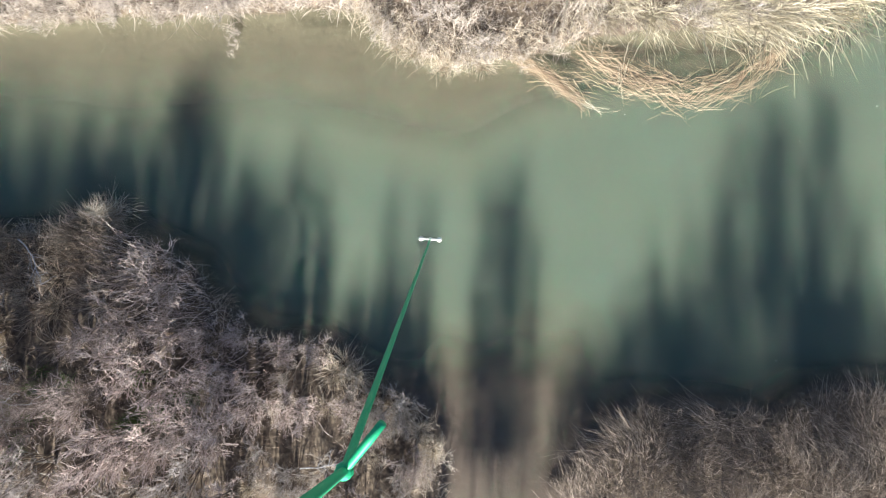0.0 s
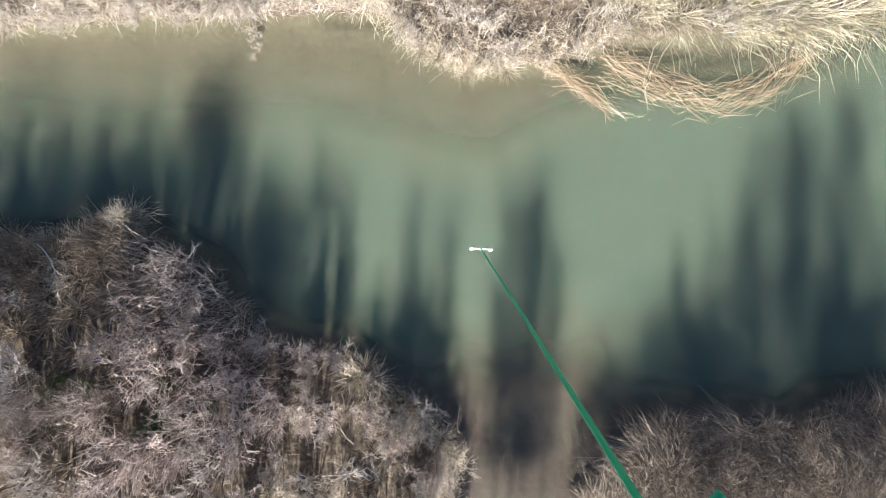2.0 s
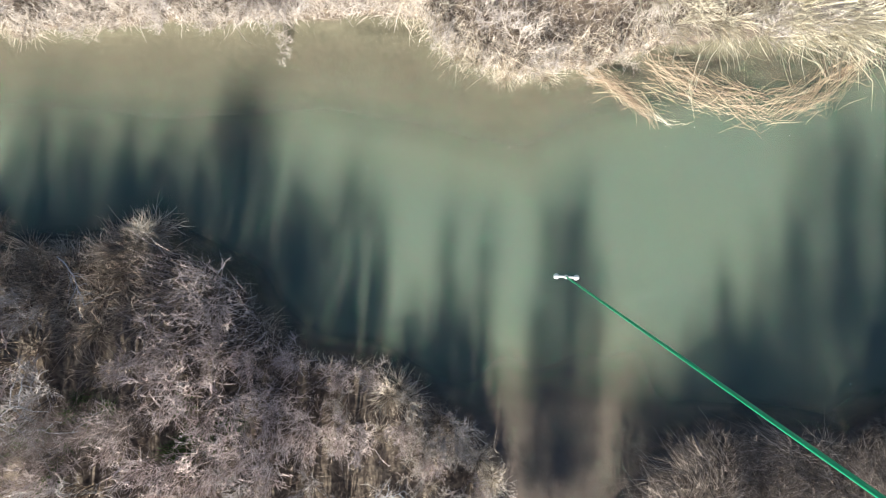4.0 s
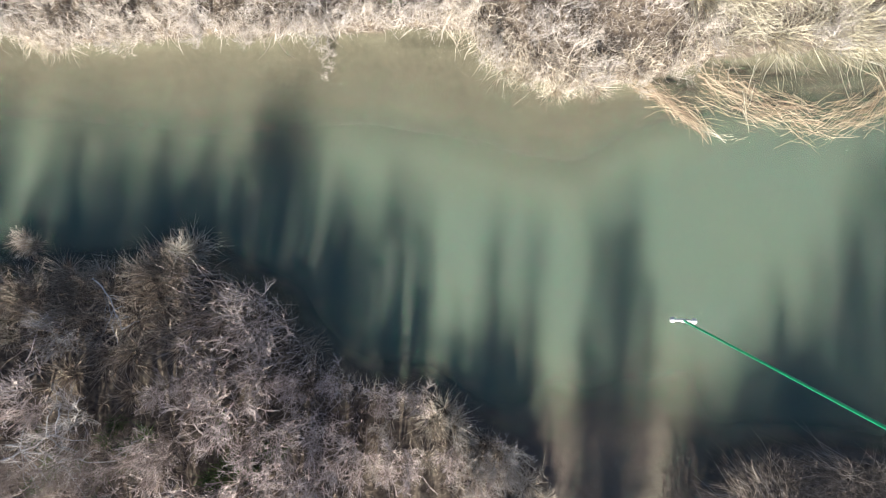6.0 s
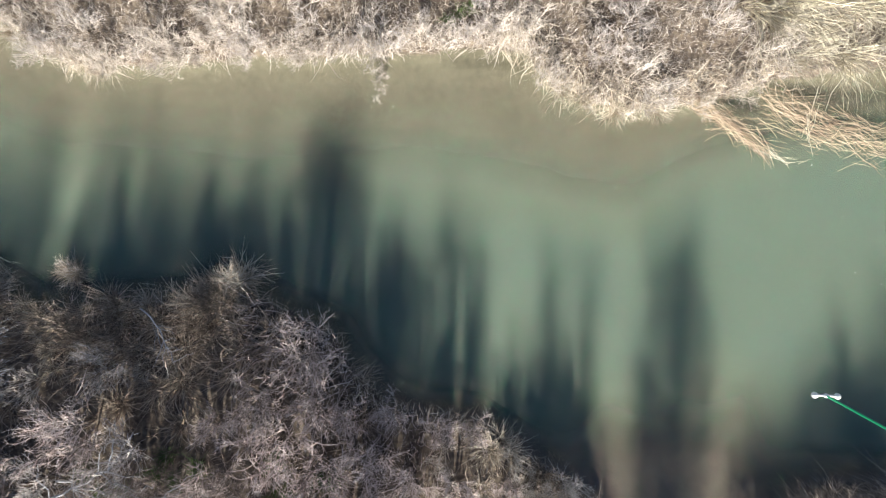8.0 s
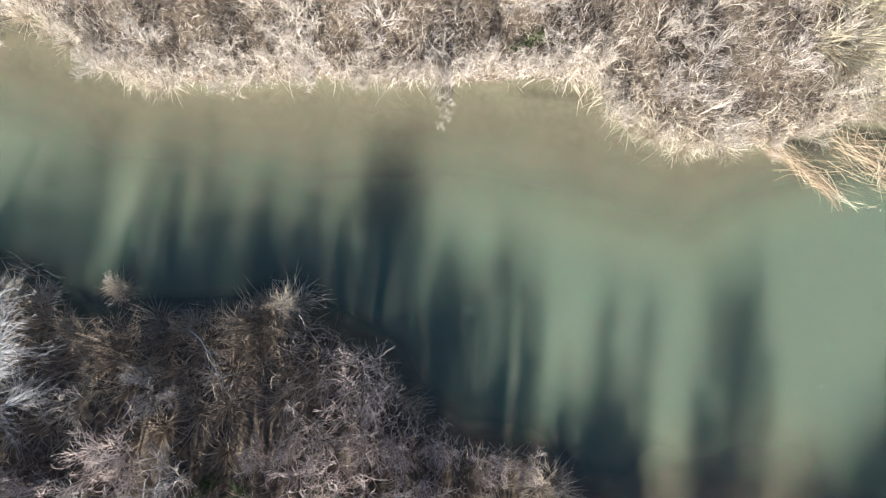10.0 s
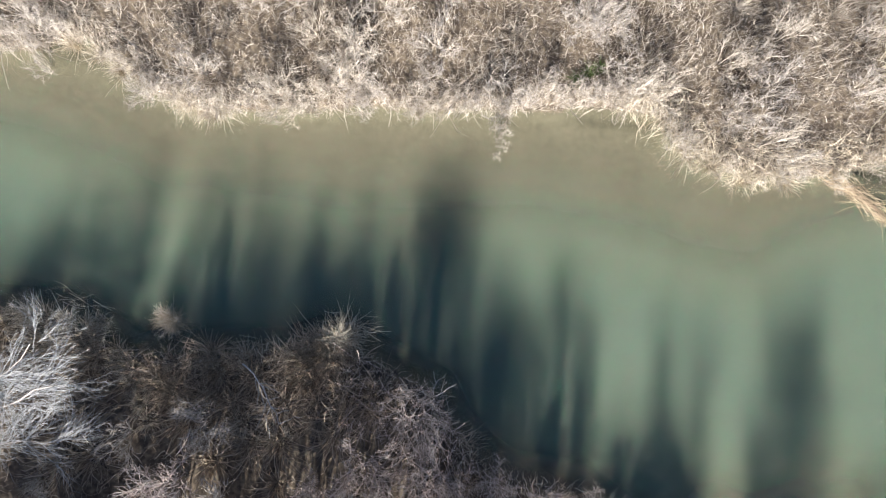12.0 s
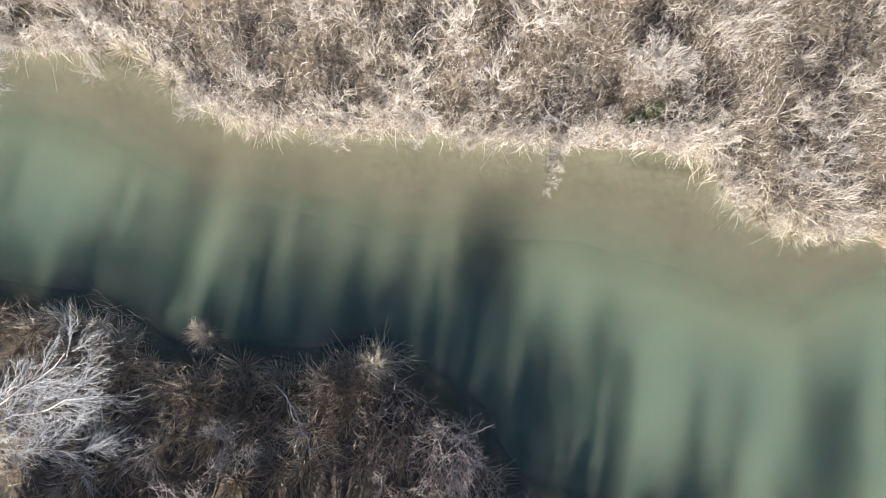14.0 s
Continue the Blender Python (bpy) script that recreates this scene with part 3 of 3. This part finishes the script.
# where the shade begins and how thick the twigs are follow the stretch
for i, (x, half, tip, low, dense) in enumerate(STAND):
    y = -25.0 + 0.9 * (i % 4)
    rise = math.tan(radians(SUN_UP))
    shade_tree(x, y, half, (tip - y) * rise - max(floor_at(x, y), 0.0), (tip - low) * rise, dense, 200 + i)

# pale shrub at the water's edge
def leaning_shrub(name, label, seed):
    """A pale shrub whose trunk leans low over the bank, with long whips arching off both sides."""
    global RNG
    RNG = np.random.default_rng(seed)
    ob = thing(name, label, "shrub", "bare shrubs on the banks")
    foot = np.array([[-1.7, -0.65, 0.0], [-1.6, -0.5, 0.0], [-1.5, -0.9, 0.0]])
    tips = np.array([[1.25, 0.5, 1.15], [0.6, 1.0, 1.2], [0.9, -0.5, 1.1]])
    trunk = sprays(foot, unit(tips - foot), np.linalg.norm(tips - foot, axis=1), 8, -0.06, 0.05)
    for i in range(3):
        part("trunk", tubes("trunk", trunk[i:i + 1], np.linspace(0.026, 0.008, 8)[None] * (1, 0.7, 0.6)[i], GREY_TWIG, 7), ob)
    limb = offshoots(trunk, 20, 0.12, 1.0, 0.7, 1.05, 6, 0.07, 0.1)
    limb[:, :, 2] = np.where(limb[:, :, 2] > 0.9, 0.9 + 0.25 * (limb[:, :, 2] - 0.9), limb[:, :, 2])
    for i in range(len(limb)):
        part("branch", tubes("branch", limb[i:i + 1], np.linspace(0.0068, 0.003, 6)[None], PALE_TWIG, 4), ob)
    whip = offshoots(limb, 11, 0.1, 1.0, 0.5, 0.66, 5, 0.09, 0.03)
    whip[:, :, 2] = np.where(whip[:, :, 2] > 1.0, 1.0 + 0.25 * (whip[:, :, 2] - 1.0), whip[:, :, 2])
    tip = offshoots(whip, 2, 0.25, 1.0, 0.5, 0.26, 3, 0.08, 0.0)
    part("crown", joined_tubes("crown", [(whip, taper(len(whip), 5, 0.004)), (tip, taper(len(tip), 3, 0.003))], PALE_TWIG), ob)
    return ob


silver = leaning_shrub("silver_shrub", "silvery white leafless shrub leaning low with long arching whips", 16)
silver.matrix_basis = pose(-14.45, -1.05, floor_at(-14.45, -1.05) + 0.1, 0, 0, 4) @ Matrix.Diagonal((1.0, 1.0, 0.72, 1.0))
hang = put(silver, -16.9, 4.75, -0.4, 0.55, z=0.0)
tagged(hang, "pale leafless shrub leaning out over the shallows")


def dead_branch(x, y, z, turn, size, seed):
    global RNG
    RNG = np.random.default_rng(seed)
    ob = thing("dead_branch", "bleached forked dead branch lying on the shrubs", "branch", "dead branches", (x, y, z))
    ob.rotation_euler[2] = turn
    ob.scale = (size, size, size)
    stem = sprays(np.array([[0.0, 0, 0]]), np.array([[0.97, 0.1, 0.15]]), np.array([1.6]), 9, 0.1, 0.14)
    part("stem", tubes("stem", stem, np.linspace(0.022, 0.008, 9)[None], PALE_TWIG, 6), ob)
    n = 12
    at = RNG.integers(2, 9, n)
    way = unit(np.stack([RNG.uniform(0.3, 0.9, n), RNG.choice([-1, 1], n) * RNG.uniform(0.4, 1, n), RNG.uniform(-0.1, 0.4, n)], axis=1))
    fork = sprays(stem[0, at], way, RNG.uniform(0.3, 0.8, n), 6, 0.1, 0.18)
    for i in range(n):
        part("fork", tubes("fork", fork[i:i + 1], np.linspace(0.010, 0.003, 6)[None], PALE_TWIG, 5), ob)
    return ob


dead_branch(-11.9, -3.8, 1.2, 0.5, 1.3, 31)
dead_branch(-11.6, -3.2, 1.15, -0.3, 1.1, 32)
dead_branch(-3.9, -4.6, 1.0, 0.2, 0.6, 33)
dead_branch(-10.4, 0.0, 0.45, -0.7, 0.8, 34)

# ---- near bank: tussocks and fallen stems ----
DRY = "dry straw-coloured grass tussock on the bank"
straw_tuft = grass_tussock("grass_tussock", DRY, 200, 0.66, 0.7, 0.7, 0.0042, STRAW, seed=41)
straw_tuft_b = grass_tussock("grass_tussock", DRY, 180, 0.55, 0.8, 0.65, 0.0042, STRAW, seed=42)
weed_tuft = grass_tussock("grass_tussock", "grey-tan dead weed tussock on the bank", 170, 0.42, 0.55, 0.3, 0.0037, WEED, seed=47)
brown_tuft = grass_tussock("grass_tussock", "brown dead cattail clump matted beside the water", 160, 0.85, 0.8, 0.6, 0.0062, BROWN, seed=43)
green_tuft = grass_tussock("grass_tussock", "fresh green grass tuft between bare shrubs", 260, 0.4, 0.6, 0.4, 0.004, GREEN, seed=44)

for x, y, s in ((-8.7, 0.6, 1.1), (-8.95, 0.4, 1.1), (-8.5, 0.6, 0.95), (-3.2, -2.55, 1.1), (-3.4, -2.75, 1.05), (-2.95, -2.75, 0.9), (-2.6, -3.2, 0.7), (-1.4, -4.0, 0.8), (-1.1, -4.4, 0.8),
                (-16.0, 0.3, 0.9)):
    put(straw_tuft if s > 0.75 else straw_tuft_b, x, y, r.uniform(0, 6.28), s, z=max(floor_at(x, y), 0.02))
for x, y in zip(*scatter(40, -14.6, -7.6, -2.4, 0.4, 45, 0.02)):
    put(brown_tuft if r.random() < 0.75 else straw_tuft_b, float(x), float(y), r.uniform(0, 6.28), r.uniform(0.65, 1.15))
for x, y in zip(*scatter(16, -8.0, -0.8, -6.5, -1.5, 46, 0.05)):
    put(straw_tuft_b if r.random() < 0.4 else brown_tuft, float(x), float(y), r.uniform(0, 6.28), r.uniform(0.6, 0.95))
for x, y, s in ((-11.75, -0.7, 1.0), (-11.5, -1.3, 1.15), (-11.0, -0.35, 0.85), (-8.45, -0.85, 1.0), (-7.95, -0.8, 0.95), (-8.6, -1.3, 1.0), (-9.25, 0.0, 0.8), (-12.6, -0.4, 0.8), (-12.15, -0.5, 0.85), (-12.0, 0.55, 0.5), (-10.2, -1.6, 1.0)):
    put(brown_tuft, x, y, r.uniform(0, 6.28), s)
for x, y, s in ((-14.0, 0.45, 0.8), (-13.5, 0.2, 0.85), (-13.35, 0.45, 0.6), (-15.2, 0.25, 0.9), (-14.7, 0.5, 0.8), (-10.45, 0.0, 0.6)):
    put(straw_tuft, x, y, r.uniform(0, 6.28), s)
for cx, cy in ((-10.6, -4.7), (-9.8, -3.5), (-7.8, -4.0), (-7.0, -3.3), (-11.2, -4.1)):
    for _ in range(5):
        x, y = cx + r.normal(0, 0.3), cy + r.normal(0, 0.3)
        put(green_tuft, x, y, r.uniform(0, 6.28), r.uniform(0.7, 1.2))
x, y = scatter(5200, -17, -0.6, -7.0, 0.8, 47, 0)
litter_field("dead_stems", "tangled dead stems and litter under the shrubs", x, y, 0.5, 0.0045, BROWN, (0, 0.1), 0.6, 0.4, 48)
x, y = scatter(1800, -17, -0.6, -7.0, 0.8, 49, 0, 0.4)
litter_field("edge_grass", "dry grass leaning out from the bank over dark water", x, y, 0.55, 0.0045, STRAW, (0.1, 0.3), 0.5, 0.45, 50)

x, y = scatter(800, -8.4, -4.4, -4.6, 0.2, 54, 0.05, 1.3)
shoots("willow_shoot", "close upright pinkish-grey willow shoots along the bank", x, y, 1.5, 0.0044, PINK_TWIG, 55)
x, y = scatter(2100, -17, -8.2, -2.2, 0.6, 56, 0.0, 1.0)
shoots("cattail_stalk", "upright brown dead cattail stalks along the bank", x, y, 0.95, 0.005, BROWN, 57)

# ---- near bank, east of the cove: combed reeds ----
x, y = scatter(19000, 1.4, 10.5, -6.0, -2.2, 51, 0)
litter_field("matted_reeds", "grey-brown dead reeds combed flat along the bank", x, y, 0.9, 0.0036, REED, (-0.45, 0.4), 0.22, 0.45, 52, 0.85, 0.45, 0.2, knots=3)
for x, y in zip(*scatter(9, 1.8, 10.5, -6.2, -2.6, 53, 0.5)):
    put(brown_tuft, float(x), float(y), r.uniform(0, 6.28), r.uniform(0.8, 1.25))

# ---- far bank ----
x, y = scatter(56000, -18, 9.5, 4.2, 9.2, 61, 0)
litter_field("dry_weed_stems", "dense pale dry weed stems covering the bank", x, y, 0.34, 0.0025, WEED, (0.0, -0.02), 0.36, 0.1, 62, 0.25, 0.15, 0.14, knots=3)
x, y = scatter(3200, -18, -3.2, 4.2, 8.0, 67, 0, 0.5)
litter_field("overhanging_weeds", "grey-tan dead weeds hanging over the water's edge", x, y, 0.48, 0.0042, WEED, (0.0, -0.35), 0.5, 0.6, 68, 0.25, 0.7, 0.3)
x, y = scatter(1600, -3.6, 2, 4.2, 8.0, 63, 0, 0.6)
litter_field("overhanging_grass", "bleached dry grass hanging over the water's edge", x, y, 0.5, 0.0038, STRAW, (0.0, -0.3), 0.5, 0.6, 64, 0.25, 0.6, 0.3)
x, y = scatter(13000, -18, 9.5, 4.2, 9.2, 75, 0)
litter_field("straw_litter", "mat of pale broken straw lying on the soil", x, y, 0.32, 0.0042, WEED, (0.0, 0.0), 0.9, 0.75, 76, 0.05, 0.6, 0.25, knots=3)
WEEDS = "dry weeds on the far bank"
fuzz = forked_shrub("dry_weed", "pale grey dry weed bush with wiry twigs", 0.75, 0.42, 8, 7, 5, 1, WEED, WEED, GREY_TWIG, 0.68, 17, WEEDS)
tan = forked_shrub("dry_weed", "straw-coloured dry weed bush with wiry twigs", 0.85, 0.46, 8, 7, 5, 1, WEED, WEED, WEED, 0.68, 18, WEEDS)
for i, (x, y) in enumerate(zip(*scatter(120, -18, 9, 4.3, 9.5, 65, 0.1))):
    put(fuzz if i % 2 else tan, float(x), float(y), r.uniform(0, 6.28), r.uniform(0.7, 1.35))
for x, y in zip(*scatter(36, -18, 8, 4.2, 9.5, 66, 0.1)):
    put(weed_tuft if r.random() < 0.75 or x < -4 else straw_tuft_b, float(x), float(y), r.uniform(0, 6.28), r.uniform(0.7, 1.1))
for i in range(46):
    x = -16.5 + i * 0.41 + r.uniform(-0.15, 0.15)
    y = float(np.interp(x, [p[0] for p in FAR], [p[1] for p in FAR])) + r.uniform(-0.12, 0.3)
    put((fuzz, tan, weed_tuft, tan, fuzz)[i % 5], x, y, r.uniform(0, 6.28), r.uniform(0.45, 0.85), z=0.03)
for x, y in ((-4.4, 6.0), (-4.2, 6.1), (-4.6, 5.85)):
    put(green_tuft, x, y, r.uniform(0, 6.28), 0.6)
for x, y, s in ((-14.1, 5.75, 0.8), (-13.6, 5.6, 0.8), (-13.2, 5.3, 0.75), (-11.6, 4.75, 0.7), (-11.3, 4.7, 0.8), (-11.9, 4.85, 0.8), (-2.3, 4.7, 0.9), (-1.9, 4.55, 0.9), (-1.2, 4.3, 0.8), (-0.4, 4.35, 0.8)):
    put(straw_tuft, x, y, r.uniform(0, 6.28), s, z=0.02)
for x, y, s in ((-5.9, 4.75, 0.45), (-5.85, 4.5, 0.32), (-5.95, 4.3, 0.25), (-8.6, 4.9, 0.55), (-7.6, 4.95, 0.5), (-14.6, 5.2, 0.6)):
    put(fuzz, x, y, r.uniform(0, 6.28), s, z=0.0)

heap = grass_tussock("broken_reeds", "sunlit heap of broken straw-coloured reed stalks at the water's edge", 34, 0.55, 1.5, 0.35, 0.0062, STRAW, (0.6, 0.2), 73, "reeds", "heaps of broken reeds")
for x, y, s, a in ((-10.5, 0.05, 0.7, 1.1), (-14.4, 0.45, 0.9, 2.0), (-13.6, 0.35, 0.8, 0.3), (-11.5, -0.1, 0.7, 4.0)):
    put(heap, x, y, a, s, z=max(floor_at(x, y), 0.02))
# the tall clump at the point and the small one that stands off the bank, with broken tops
for x, y, z, s, a in ((-8.7, 0.65, 0.55, 0.72, 0.0), (-8.55, 0.6, 0.5, 0.7, 1.9)):
    put(heap, x, y, a, s, z=z)
for x, y, s in ((-9.3, 0.3, 0.85), (-9.0, 0.4, 0.95), (-8.7, 0.5, 1.0), (-8.9, 0.1, 0.95), (-9.6, 0.1, 0.85), (-12.0, 0.6, 0.6), (-12.1, 0.65, 0.5), (-11.9, 0.62, 0.5)):
    put(brown_tuft, x, y, r.uniform(0, 6.28), s, z=max(floor_at(x, y), -0.05))
put(tan, -12.0, 0.62, 0.7, 0.62, z=-0.05)
for i, (x, y) in enumerate(zip(*scatter(34, -17.0, -11.5, -5.0, -1.6, 70, 0.2))):
    put(fuzz if i % 3 else weed_tuft, float(x), float(y), r.uniform(0, 6.28), r.uniform(0.8, 1.3))
for x, y, s in ((-12.75, -0.3, 1.0), (-12.55, -0.65, 1.05), (-12.35, -1.0, 1.0), (-12.95, -0.1, 0.9), (-12.2, -1.35, 0.9)):
    put(straw_tuft_b, x, y, r.uniform(0, 6.28), s)
for x, y in zip(*scatter(20, -4.6, -0.8, -5.8, -2.3, 69, 0.1)):
    put(tan, float(x), float(y), r.uniform(0, 6.28), r.uniform(0.8, 1.15))

# ---- yellow canes and the raft of fallen reeds ----
cane = grass_tussock("cane_clump", "tall yellow cane clump arching over the water", 120, 1.6, 0.55, 0.6, 0.0056, CANE, (0.3, -0.35), 71, "reeds", "cane clumps")
cane_b = grass_tussock("cane_clump", "tall yellow cane clump arching over the water", 110, 1.5, 0.6, 0.65, 0.0056, CANE, (0.65, -0.2), 72, "reeds", "cane clumps")
for i in range(44):
    x = r.uniform(0.9, 8.0)
    y = 5.3 + 0.16 * max(x - 5.5, 0) ** 1.4 + r.uniform(0.1, 2.4)
    put(cane if i % 2 else cane_b, x, y, r.uniform(-0.3, 0.3), r.uniform(0.75, 1.1), z=max(floor_at(x, y), 0.0))
for i in range(10):
    x = 2.2 + 0.42 * i + r.uniform(-0.15, 0.15)
    y = 5.45 + 0.1 * max(x - 5.0, 0) + r.uniform(-0.1, 0.35)
    put(cane_b if i % 3 else cane, x, y, r.uniform(-0.5, 0.4), r.uniform(0.6, 0.9), z=max(floor_at(x, y), 0.0))


def fallen_reeds(name, label, line, count, width, seed, long=0.7, material=RUST):
    """Fallen reed stems lying along a line on the water."""
    global RNG
    RNG = np.random.default_rng(seed)
    pts = np.array(line, dtype=float)
    seg = np.linalg.norm(np.diff(pts, axis=0), axis=1)
    s = RNG.uniform(0, 1, count) * seg.sum()
    cum = np.concatenate([[0], np.cumsum(seg)])
    k = np.clip(np.searchsorted(cum, s) - 1, 0, len(seg) - 1)
    f = ((s - cum[k]) / seg[k])[:, None]
    p = pts[k] * (1 - f) + pts[k + 1] * f
    d = (pts[k + 1] - pts[k]) / seg[k][:, None]
    ang = np.arctan2(d[:, 1], d[:, 0]) + RNG.normal(0, 0.34, count)
    way = np.stack([np.cos(ang), np.sin(ang), RNG.normal(0.02, 0.04, count)], axis=1)
    off = RNG.normal(0, 1, count) * width
    ll = long * RNG.uniform(0.4, 1.3, count)
    start = np.stack([p[:, 0] - d[:, 1] * off, p[:, 1] + d[:, 0] * off, RNG.uniform(0.0, 0.10, count)], axis=1) - way * ll[:, None] * 0.5
    path = sprays(start, way, ll, 5, 0.0, 0.11)
    path[:, :, 2] = np.maximum(path[:, :, 2], -0.01)
    rad = np.array([0.9, 1, 0.95, 0.8, 0.4])[None] * 0.0036 * RNG.uniform(0.6, 1.3, count)[:, None]
    return tagged(new(name, tubes(name, path, rad, material, 3)), label, "reeds", kind="stuff")


fallen_reeds("fallen_reeds", "rusty fallen reeds floating in a curved raft", [(1.9, 4.55), (3.1, 4.1), (4.2, 3.8), (5.2, 4.1), (6.3, 5.0)], 560, 0.2, 81)
fallen_reeds("fallen_reeds", "bent rusty reed strand trailing on the water", [(0.4, 4.5), (1.1, 4.1), (1.85, 3.62)], 190, 0.08, 82)
fallen_reeds("fallen_reeds", "thin pale reed tip floating on the water", [(1.85, 3.6), (2.3, 3.45), (2.75, 3.42)], 10, 0.03, 83, 0.45, STRAW)
fallen_reeds("fallen_reeds", "pale broken cane lying across the raft", [(2.75, 4.9), (2.68, 3.9)], 7, 0.02, 84, 0.7, CANE)
fallen_reeds("fallen_reeds", "dead reed stalks lying in dark water by the bank", [(-14.5, 0.75), (-13.2, 0.8)], 14, 0.12, 85, 0.6, STRAW)
fallen_reeds("fallen_reeds", "bleached sticks heaped at the water's edge", [(-10.7, 0.2), (-9.4, 0.1)], 26, 0.14, 87, 0.6, STRAW)
fallen_reeds("fallen_reeds", "brown broken stalks hanging over dark water", [(-6.6, -1.35), (-5.7, -1.15)], 34, 0.12, 88, 0.7, BROWN)
fallen_reeds("fallen_reeds", "pale broken reed stalks sticking out over the water", [(-9.0, 0.7), (-8.0, 0.8)], 40, 0.12, 86, 0.55, STRAW)

def floating_flakes():
    """Bits of leaf and foam drifting on the surface."""
    q = np.random.default_rng(91)
    x, y = q.uniform(-16, 9, 260), q.uniform(-3.5, 5.2, 260)
    ok = in_river(x, y) & (np.minimum(gap_to(FAR, x, y), gap_to(NEAR, x, y)) > 0.3)
    x, y = x[ok][:55], y[ok][:55]
    n = len(x)
    a = q.uniform(0, 6.28, n)
    ll = q.uniform(0.012, 0.035, n)
    path = np.stack([np.stack([x + np.cos(a) * ll * s, y + np.sin(a) * ll * s, np.full(n, 0.006)], axis=1) for s in (-0.5, 0.0, 0.5)], axis=1)
    rad = np.array([0.3, 1, 0.3])[None] * q.uniform(0.003, 0.0065, n)[:, None]
    tagged(new("floating_flake", tubes("floating_flake", path, rad, PALE_TWIG, 5)), "pale leaf flakes and foam drifting on the water", "flakes", kind="stuff")


floating_flakes()

# ---- the line that hangs from the aircraft, with its white weight ----
def hanging_line():
    ob = thing("hanging_line", "green cord hanging in the air with a white bar weight", "cord", at=(-1.169, 0.453, 12.4))
    low, high = Vector((-0.003, 0.232, -5.4)), Vector((0.026, 0.26, 0.78))
    path = np.array([[low * (1 - i / 12) for i in range(13)]], dtype=float)
    part("cord", tubes("cord", path, np.full((1, 13), 0.0092), ROPE, 10), ob)
    upper = np.array([[high * (i / 4) for i in range(5)]], dtype=float)
    part("upper_cord", tubes("upper_cord", upper, np.full((1, 5), 0.0092), ROPE, 10), ob)
    tail = np.array([[(0.0, 0.0, 0.0), (0.022, 0.033, 0.012), (0.046, 0.068, 0.022), (0.073, 0.108, 0.03), (0.0735, 0.109, 0.03)]])
    part("loose_end", tubes("loose_end", tail, np.array([[0.0088, 0.0088, 0.0092, 0.0088, 0.0]]), ROPE, 10), ob)
    bm = bmesh.new()
    bmesh.ops.create_uvsphere(bm, u_segments=14, v_segments=10, radius=0.018)
    for v in bm.verts:
        v.co *= 1 + 0.12 * math.sin(v.co.x * 400) * math.cos(v.co.z * 300)
    me = bpy.data.meshes.new("knot")
    bm.to_mesh(me)
    bm.free()
    me.materials.append(ROPE)
    part("knot", me, ob, "pale tight knot of green cord")
    bm = bmesh.new()
    for dx, rad in ((-0.1, 0.028), (0.0, 0.021), (0.1, 0.028)):
        bmesh.ops.create_uvsphere(bm, u_segments=16, v_segments=10, radius=rad, matrix=Matrix.Translation((dx, 0, 0)))
    bmesh.ops.create_cone(bm, segments=12, radius1=0.011, radius2=0.011, depth=0.2, cap_ends=True, matrix=pose(0, 0, 0, 0, 90, 0))
    me = bpy.data.meshes.new("weight")
    bm.to_mesh(me)
    bm.free()
    me.materials.append(WHITE)
    me.polygons.foreach_set("use_smooth", np.ones(len(me.polygons), dtype=bool))
    w = part("weight", me, ob, "white plastic bar with three round knobs")
    w.matrix_basis = pose(-0.003, 0.232, -5.42, 0, 0, -1)


hanging_line()

for kind_of in (*shrubs, grey, tree, straw_tuft, weed_tuft, heap, straw_tuft_b, brown_tuft, green_tuft, fuzz, tan, cane, cane_b):
    away(kind_of)
